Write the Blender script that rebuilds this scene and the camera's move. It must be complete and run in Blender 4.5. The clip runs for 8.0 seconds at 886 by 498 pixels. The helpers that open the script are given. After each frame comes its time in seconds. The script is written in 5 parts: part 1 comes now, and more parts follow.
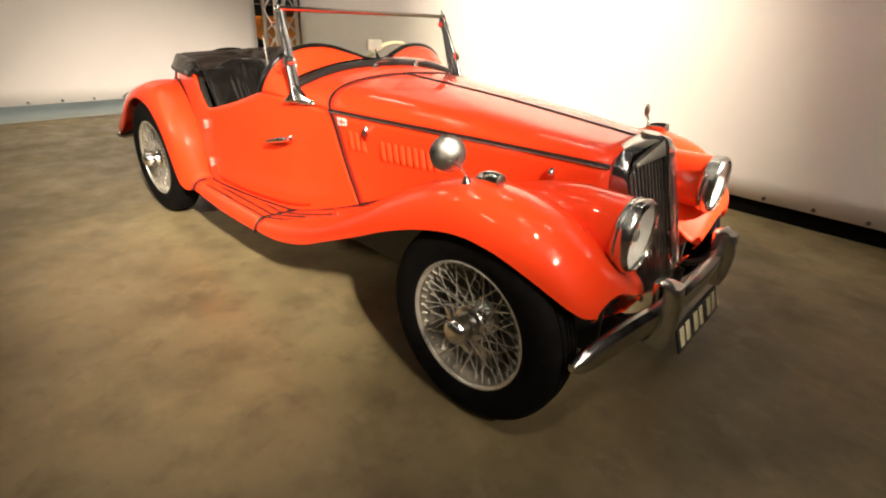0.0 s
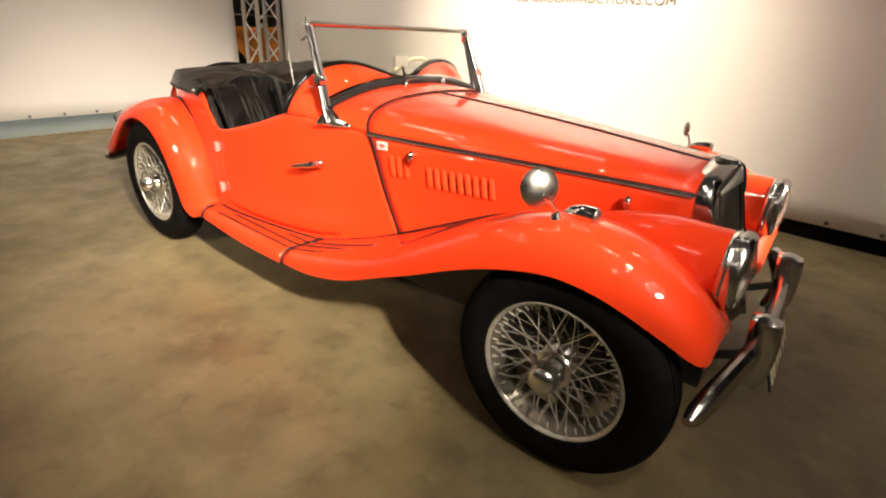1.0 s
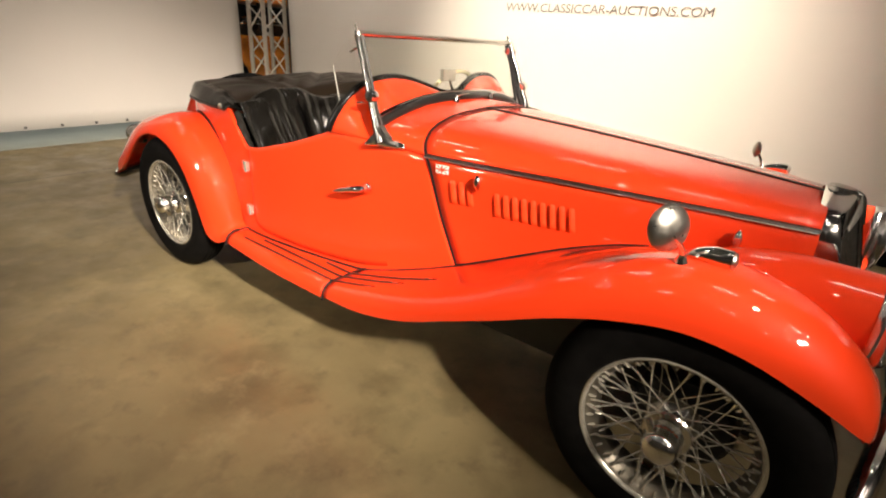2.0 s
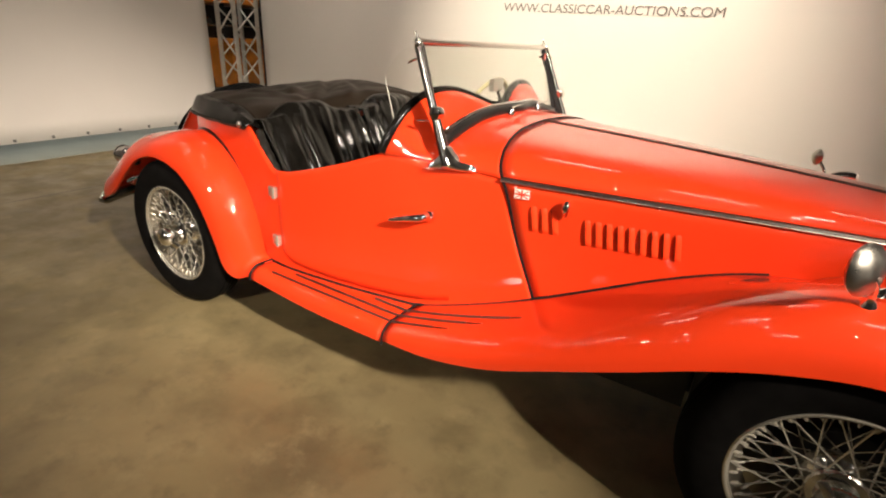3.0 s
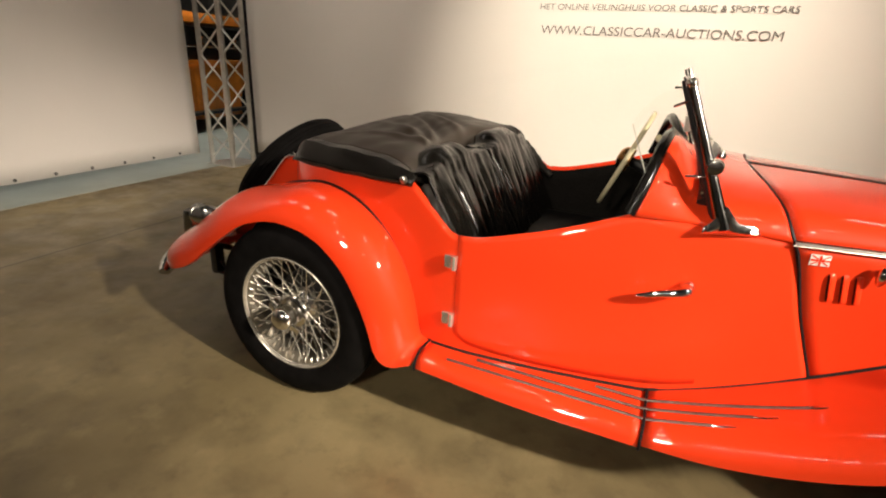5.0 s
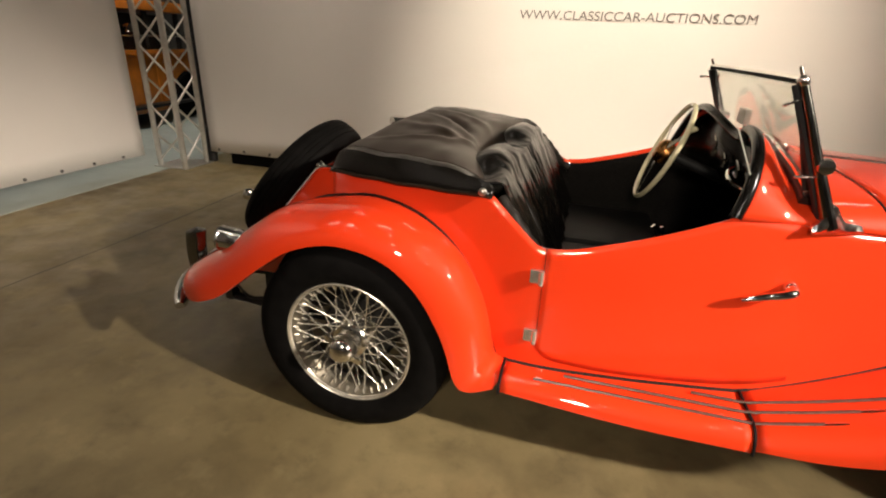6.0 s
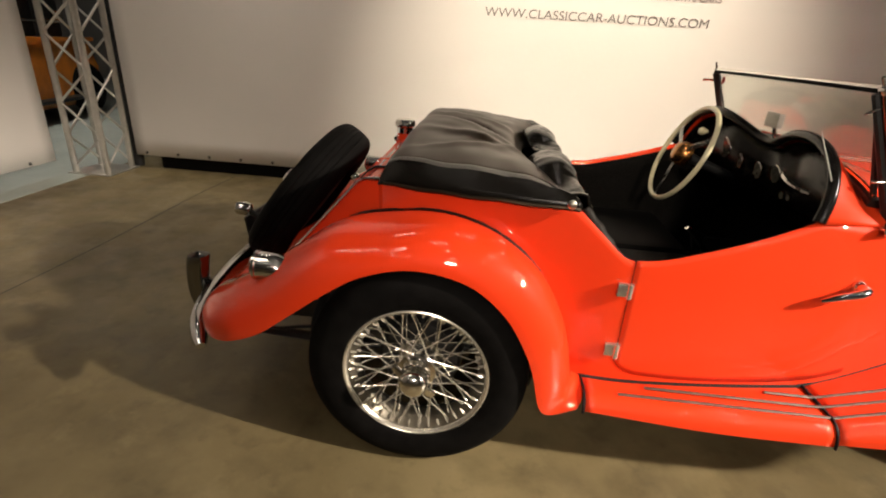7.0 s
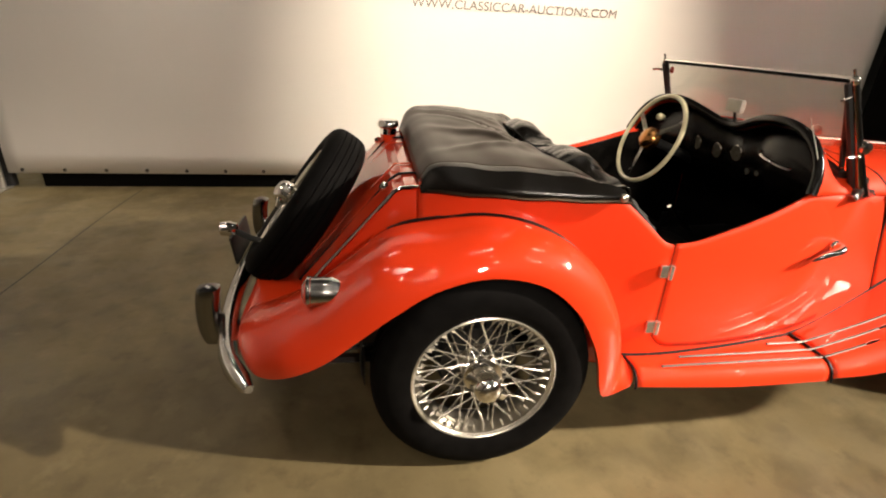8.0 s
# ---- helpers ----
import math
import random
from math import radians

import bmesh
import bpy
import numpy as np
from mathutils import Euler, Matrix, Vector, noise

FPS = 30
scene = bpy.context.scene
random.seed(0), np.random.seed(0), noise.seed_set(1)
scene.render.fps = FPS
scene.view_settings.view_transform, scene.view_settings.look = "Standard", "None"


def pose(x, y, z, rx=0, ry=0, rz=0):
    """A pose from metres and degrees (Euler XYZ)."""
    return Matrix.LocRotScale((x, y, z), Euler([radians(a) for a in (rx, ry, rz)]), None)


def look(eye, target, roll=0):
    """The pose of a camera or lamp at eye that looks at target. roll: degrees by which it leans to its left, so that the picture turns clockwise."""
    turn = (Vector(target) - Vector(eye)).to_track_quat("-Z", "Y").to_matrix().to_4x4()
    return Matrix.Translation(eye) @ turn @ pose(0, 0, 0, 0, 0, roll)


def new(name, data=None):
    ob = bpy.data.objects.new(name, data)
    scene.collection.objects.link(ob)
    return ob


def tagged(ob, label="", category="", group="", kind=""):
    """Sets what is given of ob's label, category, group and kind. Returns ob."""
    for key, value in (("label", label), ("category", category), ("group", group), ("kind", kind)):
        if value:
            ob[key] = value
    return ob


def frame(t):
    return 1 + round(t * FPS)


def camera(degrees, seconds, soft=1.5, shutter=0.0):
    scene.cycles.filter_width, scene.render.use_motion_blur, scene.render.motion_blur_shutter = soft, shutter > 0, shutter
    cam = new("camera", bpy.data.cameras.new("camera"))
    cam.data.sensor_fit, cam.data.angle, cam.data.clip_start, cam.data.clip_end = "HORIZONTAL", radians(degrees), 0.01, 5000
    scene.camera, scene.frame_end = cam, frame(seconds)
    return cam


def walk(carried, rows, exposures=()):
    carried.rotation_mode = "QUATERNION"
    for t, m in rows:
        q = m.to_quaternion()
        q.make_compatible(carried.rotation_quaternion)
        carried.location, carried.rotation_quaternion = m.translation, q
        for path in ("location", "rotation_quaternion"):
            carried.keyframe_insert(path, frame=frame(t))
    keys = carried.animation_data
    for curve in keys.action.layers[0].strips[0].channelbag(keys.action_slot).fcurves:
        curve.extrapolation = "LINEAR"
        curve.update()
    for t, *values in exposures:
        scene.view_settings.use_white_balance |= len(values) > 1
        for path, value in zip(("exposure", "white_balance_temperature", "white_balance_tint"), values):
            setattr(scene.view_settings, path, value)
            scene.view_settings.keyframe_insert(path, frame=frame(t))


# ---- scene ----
cam = camera(84.2, 8.0, 2.0)
PATH = [
    (0, (3.142, -1.691, 1.182), (1.95, -0.339, 0.316), 3.3),
    (0.5, (2.979, -1.733, 1.189), (1.835, -0.326, 0.345), 3.3),
    (1, (2.799, -1.774, 1.189), (1.692, -0.33, 0.359), 3.6),
    (1.5, (2.648, -1.758, 1.175), (1.531, -0.308, 0.368), 4.1),
    (3, (2.032, -1.805, 1.182), (1.076, -0.237, 0.39), 3.5),
    (3.5, (1.82, -1.802, 1.168), (0.915, -0.203, 0.378), 3.8),
    (4, (1.58, -1.844, 1.174), (0.778, -0.19, 0.385), 4.2),
    (4.5, (1.318, -1.918, 1.197), (0.618, -0.211, 0.424), 3.5),
    (5, (1.076, -1.911, 1.187), (0.338, -0.199, 0.462), 3.2),
    (5.2, (1.005, -1.886, 1.21), (0.248, -0.191, 0.466), 2.4),
    (6.3, (0.482, -1.929, 1.215), (0.1, -0.128, 0.434), 2.6),
    (6.5, (0.393, -1.915, 1.206), (0.05, -0.105, 0.426), 3.0),
    (7, (0.148, -1.881, 1.212), (0.003, -0.045, 0.432), 3.6),
    (7.5, (-0.104, -1.873, 1.216), (0.002, -0.034, 0.436), 3.4),
    (8, (-0.328, -1.836, 1.232), (-0.02, -0.031, 0.428), 3.0),
]
walk(cam, [(t, look(eye, target, roll)) for t, eye, target, roll in PATH], exposures=[(0.0, 0.30), (1.5, 0.18), (3.0, -0.26), (5.0, -0.43), (6.5, -0.50), (7.0, -0.48), (7.5, -0.37), (8.0, -0.06)])

# ---- world and lights ----
world = bpy.data.worlds.new("world")
scene.world = world
world.use_nodes = True
world.node_tree.nodes["Background"].inputs[0].default_value = (1.0, 0.86, 0.72, 1)
world.node_tree.nodes["Background"].inputs[1].default_value = 0.007


def spot(name, eye, target, watts, size=60, blend=0.6, radius=0.08, colour=(1.0, 0.86, 0.712)):
    d = bpy.data.lights.new(name, "SPOT")
    d.energy, d.spot_size, d.spot_blend, d.shadow_soft_size, d.color = watts, radians(size), blend, radius, colour
    ob = new(name, d)
    ob.matrix_world = look(eye, target)
    return ob


def area(name, eye, target, watts, sx, sy, colour=(1.0, 0.88, 0.74)):
    d = bpy.data.lights.new(name, "AREA")
    d.shape, d.energy, d.size, d.size_y, d.color = "RECTANGLE", watts, sx, sy, colour
    ob = new(name, d)
    ob.matrix_world = look(eye, target)
    return ob


spot("key_spot", (6.8, -2.6, 4.1), (-0.05, -0.32, 0.5), 5800, 26, 1.0, 0.12)
# second beam added beside the key to brighten the floor; no known fixture
spot("key_spot", (6.7, -2.5, 4.15), (1.05, -0.95, 0.0), 1900, 16, 1.0, 0.12)
# fill added to brighten the nose and near front wing
spot("nose_fill", (6.3, -1.7, 3.7), (2.66, -0.45, 0.60), 560, 16, 1.0, 0.12)
# overhead fills added to brighten the floor ahead of and behind the car
spot("floor_fill", (4.3, -1.6, 4.8), (2.55, -1.3, 0.0), 230, 36, 1.0, 0.15)
spot("floor_fill", (-2.4, -1.9, 4.8), (-1.25, -0.6, 0.0), 220, 36, 1.0, 0.6)
# soft fill added on the near side to brighten door and body side
spot("side_fill", (0.6, -6.4, 3.0), (0.60, -0.5, 0.6), 1350, 22, 1.0, 0.25)
spot("wall_spot", (1.0, -1.5, 4.6), (0.80, 2.21, 1.0), 2550, 45, 1.0, 0.09, (1.0, 0.87, 0.68))
# fills added to lift the banner walls; no known fixtures stand there
for tx, watts, tz in ((-2.3, 240, 1.45), (-0.9, 265, 1.45), (2.3, 60, 1.45), (3.7, 195, 1.0)):
    spot("wall_fill", (tx, 0.6, 4.8), (tx, 2.21, tz), watts, 52, 0.9, 0.07)
spot("side_wall_fill", (-1.7, -1.0, 4.8), (-3.4, -0.6, 2.0), 320, 60, 0.9, 0.07)
# narrow fill added to brighten the far front wing and headlamp
spot("far_wing_fill", (5.4, 1.5, 3.0), (2.60, 0.50, 0.62), 3800, 14, 1.0, 0.08)
# rows of tube lamps along the hall and small round lamps between them, under the ceiling
for ty, watts, row in ((1.8, 8, (-2.1, 1.0, 4.1)), (-0.9, 8.5, (-3.3, -0.1, 3.0, 6.2)), (-5.4, 9, (-2.2, 0.9, 4.0))):
    for tx in row:
        area("tube_lamp", (tx, ty, 4.8), (tx, ty + 0.01, 0), watts, 0.9, 0.06)
for tx, ty in ((-1.5, -2.8), (0.4, -2.6), (2.6, -3.5), (-5.3, -2.4), (-2.5, -3.6), (4.4, -2.6), (6.4, -6.6), (6.9, -3.9), (6.9, -0.3), (5.9, -2.4)):
    area("small_spot", (tx, ty, 4.6), (1.2, -0.6, 0), 4.0, 0.09, 0.09)

# ---- materials ----


def material(name, base, rough=0.5, metal=0.0, coat=0.0, grain=0.0, grain_scale=20.0, stain=0.0, stain_scale=2.0, bump=0.0, bump_scale=200.0,
             stain_colour=None, rough_var=0.0, transmission=0.0, spec=0.5):
    m = bpy.data.materials.new(name)
    m.use_nodes = True
    n, l = m.node_tree.nodes, m.node_tree.links
    b = n["Principled BSDF"]
    b.inputs["Base Color"].default_value = (*base, 1)
    b.inputs["Roughness"].default_value, b.inputs["Metallic"].default_value = rough, metal
    b.inputs["Coat Weight"].default_value, b.inputs["Coat Roughness"].default_value, b.inputs["Coat IOR"].default_value = coat, 0.02, 1.65
    b.inputs["Transmission Weight"].default_value = transmission
    b.inputs["Specular IOR Level"].default_value = spec
    co = n.new("ShaderNodeTexCoord")
    colour = None

    def noise_node(scale, detail=6.0):
        t = n.new("ShaderNodeTexNoise")
        t.inputs["Scale"].default_value, t.inputs["Detail"].default_value = scale, detail
        l.new(co.outputs["Object"], t.inputs["Vector"])
        return t

    def mix(fac, a, c):
        x = n.new("ShaderNodeMix")
        x.data_type = "RGBA"
        l.new(fac, x.inputs["Factor"])
        for v, k in ((a, 6), (c, 7)):
            if isinstance(v, tuple):
                x.inputs[k].default_value = (*v, 1)
            else:
                l.new(v, x.inputs[k])
        return x.outputs[2]

    def ramp(src, lo, hi):
        r = n.new("ShaderNodeMapRange")
        r.inputs[1].default_value, r.inputs[2].default_value = lo, hi
        l.new(src, r.inputs[0])
        return r.outputs[0]

    if grain:
        t = noise_node(grain_scale)
        colour = mix(ramp(t.outputs["Fac"], 0.3, 0.7), tuple(v * (1 - grain) for v in base), tuple(min(1, v * (1 + grain)) for v in base))
    if stain:
        t = noise_node(stain_scale, 8.0)
        f = n.new("ShaderNodeMath")
        f.operation = "MULTIPLY"
        l.new(ramp(t.outputs["Fac"], 0.45, 0.7), f.inputs[0])
        f.inputs[1].default_value = stain
        colour = mix(f.outputs[0], colour or base, stain_colour or tuple(v * 0.5 for v in base))
    if colour:
        l.new(colour, b.inputs["Base Color"])
    if rough_var:
        t = noise_node(stain_scale * 2.3)
        r = n.new("ShaderNodeMapRange")
        r.inputs[1].default_value, r.inputs[2].default_value = 0.3, 0.7
        r.inputs[3].default_value, r.inputs[4].default_value = rough - rough_var, rough + rough_var
        l.new(t.outputs["Fac"], r.inputs[0])
        l.new(r.outputs[0], b.inputs["Roughness"])
    if bump:
        t = noise_node(bump_scale)
        k = n.new("ShaderNodeBump")
        k.inputs["Strength"].default_value, k.inputs["Distance"].default_value = bump, 0.002
        l.new(t.outputs["Fac"], k.inputs["Height"])
        l.new(k.outputs[0], b.inputs["Normal"])
    return m


RED = material("red_paint", (0.75, 0.044, 0.008), 0.5, 0, 1.0, 0.04, 3.0, spec=0.1)
CHROME = material("chrome", (0.78, 0.76, 0.72), 0.09, 1.0, rough_var=0.05, stain_scale=8)
SOFTCHROME = material("worn_chrome", (0.82, 0.80, 0.75), 0.16, 1.0, rough_var=0.06, stain_scale=25, grain=0.08, grain_scale=40)
BUMPER = material("old_bumper_chrome", (0.56, 0.55, 0.53), 0.19, 1.0, rough_var=0.05, stain_scale=10, grain=0.08, grain_scale=20)
DARKCHROME = material("dark_grille_chrome", (0.50, 0.49, 0.46), 0.24, 1.0, grain=0.2, grain_scale=30)
MIRRORBACK = material("dull_mirror_back", (0.42, 0.40, 0.36), 0.32, 1.0, rough_var=0.06, stain_scale=14, grain=0.1, grain_scale=30)
TRIM = material("dull_black_trim", (0.009, 0.0075, 0.0055), 0.55, spec=0.2, grain=0.3, grain_scale=20)
REFLECTOR = material("frosted_reflector", (0.82, 0.81, 0.76), 0.38, 0.15, grain=0.08, grain_scale=50, bump=0.3, bump_scale=90)
INTERIOR = material("dull_black_leather", (0.0045, 0.004, 0.0036), 0.5, spec=0.10, grain=0.3, grain_scale=14)
TREAD = material("worn_tread_metal", (0.20, 0.18, 0.16), 0.34, 1.0, grain=0.2, grain_scale=60)
GASKET = material("shiny_black_rubber", (0.012, 0.011, 0.010), 0.30, spec=0.5, grain=0.2, grain_scale=20)
RIM = material("bright_wheel_silver", (0.62, 0.585, 0.50), 0.27, 0.75, grain=0.12, grain_scale=30)
STEEL = material("silver_wheel_paint", (0.24, 0.22, 0.18), 0.42, 0.9, grain=0.12, grain_scale=30)
RUBBER = material("tyre_rubber", (0.0045, 0.0042, 0.004), 0.7, 0, spec=0.05, grain=0.3, grain_scale=25, bump=0.2, bump_scale=90)
BLACK = material("black_paint", (0.012, 0.012, 0.012), 0.45, grain=0.3, grain_scale=12)
BEAD = material("black_piping", (0.008, 0.006, 0.006), 0.5, spec=0.15)
LEATHER = material("black_leather", (0.005, 0.0044, 0.0036), 0.19, spec=0.26, grain=0.3, grain_scale=14, bump=0.35, bump_scale=160)
VINYL = material("black_vinyl_cover", (0.008, 0.005, 0.003), 0.36, spec=0.34, grain=0.25, grain_scale=9, bump=0.03, bump_scale=120, rough_var=0.04)
CARPET = material("black_carpet", (0.005, 0.0045, 0.004), 0.95, spec=0.04, grain=0.4, grain_scale=120)
CREAM = material("cream_bakelite", (0.62, 0.56, 0.36), 0.25, coat=0.5, grain=0.08, grain_scale=30)
BRONZE = material("bronze_boss", (0.42, 0.19, 0.06), 0.25, 1.0)
DARKSTRIP = material("worn_strip_metal", (0.07, 0.062, 0.055), 0.38, 1.0, grain=0.2, grain_scale=60)

# warm specular tint puts the lit wall's brown sheen into the cover
b = VINYL.node_tree.nodes["Principled BSDF"].inputs
b["Specular Tint"].default_value = (1.0, 0.74, 0.52, 1)


def concrete():
    m = material("stained_concrete", (0.16, 0.13, 0.08), 0.4, spec=0.4)
    n, l = m.node_tree.nodes, m.node_tree.links
    b = n["Principled BSDF"]
    co = n["Texture Coordinate"]

    def tex(scale, detail, rough, lo, hi, distort=0.0):
        t, r = n.new("ShaderNodeTexNoise"), n.new("ShaderNodeMapRange")
        for k, v in (("Scale", scale), ("Detail", detail), ("Roughness", rough), ("Distortion", distort)):
            t.inputs[k].default_value = v
        r.inputs[1].default_value, r.inputs[2].default_value = lo, hi
        l.new(co.outputs["Object"], t.inputs["Vector"]), l.new(t.outputs["Fac"], r.inputs[0])
        return r.outputs[0]

    def blend(fac, a, c, weight):
        w, x = n.new("ShaderNodeMath"), n.new("ShaderNodeMix")
        w.operation, w.inputs[1].default_value, x.data_type = "MULTIPLY", weight, "RGBA"
        l.new(fac, w.inputs[0]), l.new(w.outputs[0], x.inputs["Factor"])
        for v, k in ((a, 6), (c, 7)):
            if isinstance(v, tuple):
                x.inputs[k].default_value = (*v, 1)
            else:
                l.new(v, x.inputs[k])
        return x.outputs[2]

    c = blend(tex(0.8, 5, 0.55, 0.36, 0.64, 0.15), (0.108, 0.083, 0.040), (0.215, 0.170, 0.086), 1.0)
    c = blend(tex(3.4, 6, 0.6, 0.46, 0.74, 0.2), c, (0.055, 0.042, 0.021), 0.62)
    c = blend(tex(9.0, 5, 0.6, 0.56, 0.78, 0.1), c, (0.050, 0.038, 0.021), 0.52)
    c = blend(tex(6.0, 7, 0.65, 0.55, 0.78), c, (0.28, 0.225, 0.12), 0.5)
    c = blend(tex(60.0, 4, 0.6, 0.62, 0.78), c, (0.06, 0.048, 0.032), 0.30)
    # scattered round drip stains
    v, g, h = n.new("ShaderNodeTexVoronoi"), n.new("ShaderNodeMapRange"), n.new("ShaderNodeMath")
    v.inputs["Scale"].default_value, h.operation = 5.0, "MULTIPLY"
    g.inputs[1].default_value, g.inputs[2].default_value, g.inputs[3].default_value, g.inputs[4].default_value = 0.12, 0.30, 1.0, 0.0
    l.new(co.outputs["Object"], v.inputs["Vector"]), l.new(v.outputs["Distance"], g.inputs[0])
    l.new(g.outputs[0], h.inputs[0]), l.new(tex(2.3, 3, 0.5, 0.52, 0.66), h.inputs[1])
    c = blend(h.outputs[0], c, (0.055, 0.042, 0.026), 0.5)
    l.new(c, b.inputs["Base Color"])
    r = n.new("ShaderNodeMapRange")
    r.inputs[3].default_value, r.inputs[4].default_value = 0.30, 0.55
    l.new(tex(5.0, 6, 0.6, 0.35, 0.65), r.inputs[0]), l.new(r.outputs[0], b.inputs["Roughness"])
    k = n.new("ShaderNodeBump")
    k.inputs["Strength"].default_value, k.inputs["Distance"].default_value = 0.15, 0.003
    l.new(tex(40.0, 8, 0.7, 0.2, 0.8), k.inputs["Height"]), l.new(k.outputs[0], b.inputs["Normal"])
    return m


CONCRETE = concrete()
TEAL = material("lit_floor_tone", (0.30, 0.33, 0.30), 0.5, grain=0.08, grain_scale=4, stain=0.2, stain_scale=3)
BANNER = material("white_vinyl_banner", (0.74, 0.70, 0.66), 0.5, grain=0.02, grain_scale=1.5, bump=0.05, bump_scale=8)
PRINT = material("dark_grey_print", (0.16, 0.14, 0.13), 0.6)
ALU = material("truss_aluminium", (0.62, 0.60, 0.55), 0.35, 0.85, grain=0.1, grain_scale=20)
ORANGE = material("orange_varnished_panel", (0.58, 0.18, 0.022), 0.3, coat=0.6, grain=0.25, grain_scale=5)
WALLP = material("grey_hall_wall", (0.15, 0.142, 0.132), 0.8, grain=0.1, grain_scale=3)
CEIL = material("dark_ceiling", (0.06, 0.058, 0.055), 0.9, grain=0.2, grain_scale=2)
BRUSHED = material("dull_chrome", (0.50, 0.48, 0.43), 0.30, 1.0, grain=0.1, grain_scale=40)
WHITE = material("white_enamel", (0.75, 0.73, 0.66), 0.4, grain=0.05, grain_scale=30)
PLATE = material("black_plate", (0.012, 0.012, 0.014), 0.35)
REDLENS = material("red_lamp_lens", (0.45, 0.02, 0.01), 0.15, coat=1.0)
DIAL = material("dial_glint_tone", (0.10, 0.095, 0.075), 0.25, coat=0.6, grain=0.3, grain_scale=80)
# chrome coloured dark for the unlit hall that posts and rear overriders mirror
POSTCHROME = material("dark_reflection_chrome", (0.20, 0.195, 0.185), 0.17, 1.0, rough_var=0.05, stain_scale=14)
SILVER = material("pale_silver", (0.37, 0.355, 0.31), 0.35, 0.25, grain=0.1, grain_scale=40)
SHELL = material("dark_polished_shell", (0.52, 0.51, 0.49), 0.15, 1.0, rough_var=0.04, stain_scale=10)
TIE = material("black_plastic_tie", (0.01, 0.01, 0.01), 0.5)


def glass_material(name, tint, gloss=0.1):
    m = bpy.data.materials.new(name)
    m.use_nodes = True
    n, l = m.node_tree.nodes, m.node_tree.links
    n.remove(n["Principled BSDF"])
    t, g, x, f, p = (n.new("ShaderNode" + k) for k in ("BsdfTransparent", "BsdfGlossy", "MixShader", "LayerWeight", "Math"))
    t.inputs[0].default_value = (*tint, 1)
    g.inputs["Roughness"].default_value = 0.02
    f.inputs["Blend"].default_value = 0.5
    p.operation = "MULTIPLY_ADD"
    q = n.new("ShaderNodeMath")
    q.operation, q.inputs[1].default_value = "POWER", 4.0
    l.new(f.outputs["Facing"], q.inputs[0]), l.new(q.outputs[0], p.inputs[0])
    p.inputs[1].default_value, p.inputs[2].default_value = 0.5, gloss
    l.new(p.outputs[0], x.inputs[0]), l.new(t.outputs[0], x.inputs[1]), l.new(g.outputs[0], x.inputs[2])
    l.new(x.outputs[0], n["Material Output"].inputs[0])
    return m


WINGGLASS = glass_material("clear_plastic", (0.992, 0.992, 0.985), 0.012)
PERSPEX_EDGE = material("caught_light_edge", (0.50, 0.50, 0.44), 0.25, coat=0.5)
LAMPGLASS = glass_material("lamp_glass", (0.93, 0.94, 0.92), 0.05)
GLASS = glass_material("screen_glass", (0.95, 0.96, 0.93), 0.03)

# ---- mesh helpers ----


def part(name, bm, mat, parent=None, label="", smooth=True, solid=0.0, subdiv=0, matrix=None, share=None):
    me = share
    if me is None:
        me = bpy.data.meshes.new(name)
        bmesh.ops.recalc_face_normals(bm, faces=bm.faces)
        bm.to_mesh(me)
        bm.free()
        me.materials.append(mat)
        if smooth:
            me.shade_smooth()
            me.set_sharp_from_angle(angle=radians(40))
    ob = new(name, me)
    ob.parent = parent
    if matrix is not None:
        ob.matrix_basis = matrix
    if subdiv:
        s = ob.modifiers.new("subsurf", "SUBSURF")
        s.levels = s.render_levels = subdiv
    if solid:
        s = ob.modifiers.new("solid", "SOLIDIFY")
        s.thickness, s.offset = solid, 0.0
    if label:
        tagged(ob, label)
    return ob


def thing(name, label, category, group="", kind="", at=(0, 0, 0)):
    ob = new(name)
    ob.location = at
    ob.empty_display_size = 0.1
    return tagged(ob, label, category, group, kind)


def spline(table, t):
    """Cubic Hermite through rows (key, values...) at the key t."""
    a = np.array(table, float)
    k, v = a[:, 0], a[:, 1:]
    i = int(np.clip(np.searchsorted(k, t) - 1, 0, len(k) - 2))
    d = np.diff(v, axis=0) / np.diff(k)[:, None]
    m = np.vstack([d[:1], (d[:-1] + d[1:]) / 2, d[-1:]])
    h = k[i + 1] - k[i]
    u = min(max((t - k[i]) / h, 0), 1)
    out = (2 * u**3 - 3 * u**2 + 1) * v[i] + (u**3 - 2 * u**2 + u) * h * m[i] + (-2 * u**3 + 3 * u**2) * v[i + 1] + (u**3 - u**2) * h * m[i + 1]
    return out if len(out) > 1 else float(out[0])


def curve_points(pts, n):
    """n points along a smooth curve through pts."""
    p = np.array(pts, float)
    k = np.r_[0, np.cumsum(np.linalg.norm(np.diff(p, axis=0), axis=1))]
    tab = np.column_stack([k, p])
    return [spline(tab, t) for t in np.linspace(0, k[-1], n)]


def sheet(rows, bm=None, closed=False):
    bm = bm or bmesh.new()
    vs = [[bm.verts.new(p) for p in r] for r in rows]
    for a, b in zip(vs, vs[1:]):
        m = len(a)
        for j in range(m if closed else m - 1):
            q = (a[j], a[(j + 1) % m], b[(j + 1) % m], b[j])
            bm.faces.new(q)
    return bm


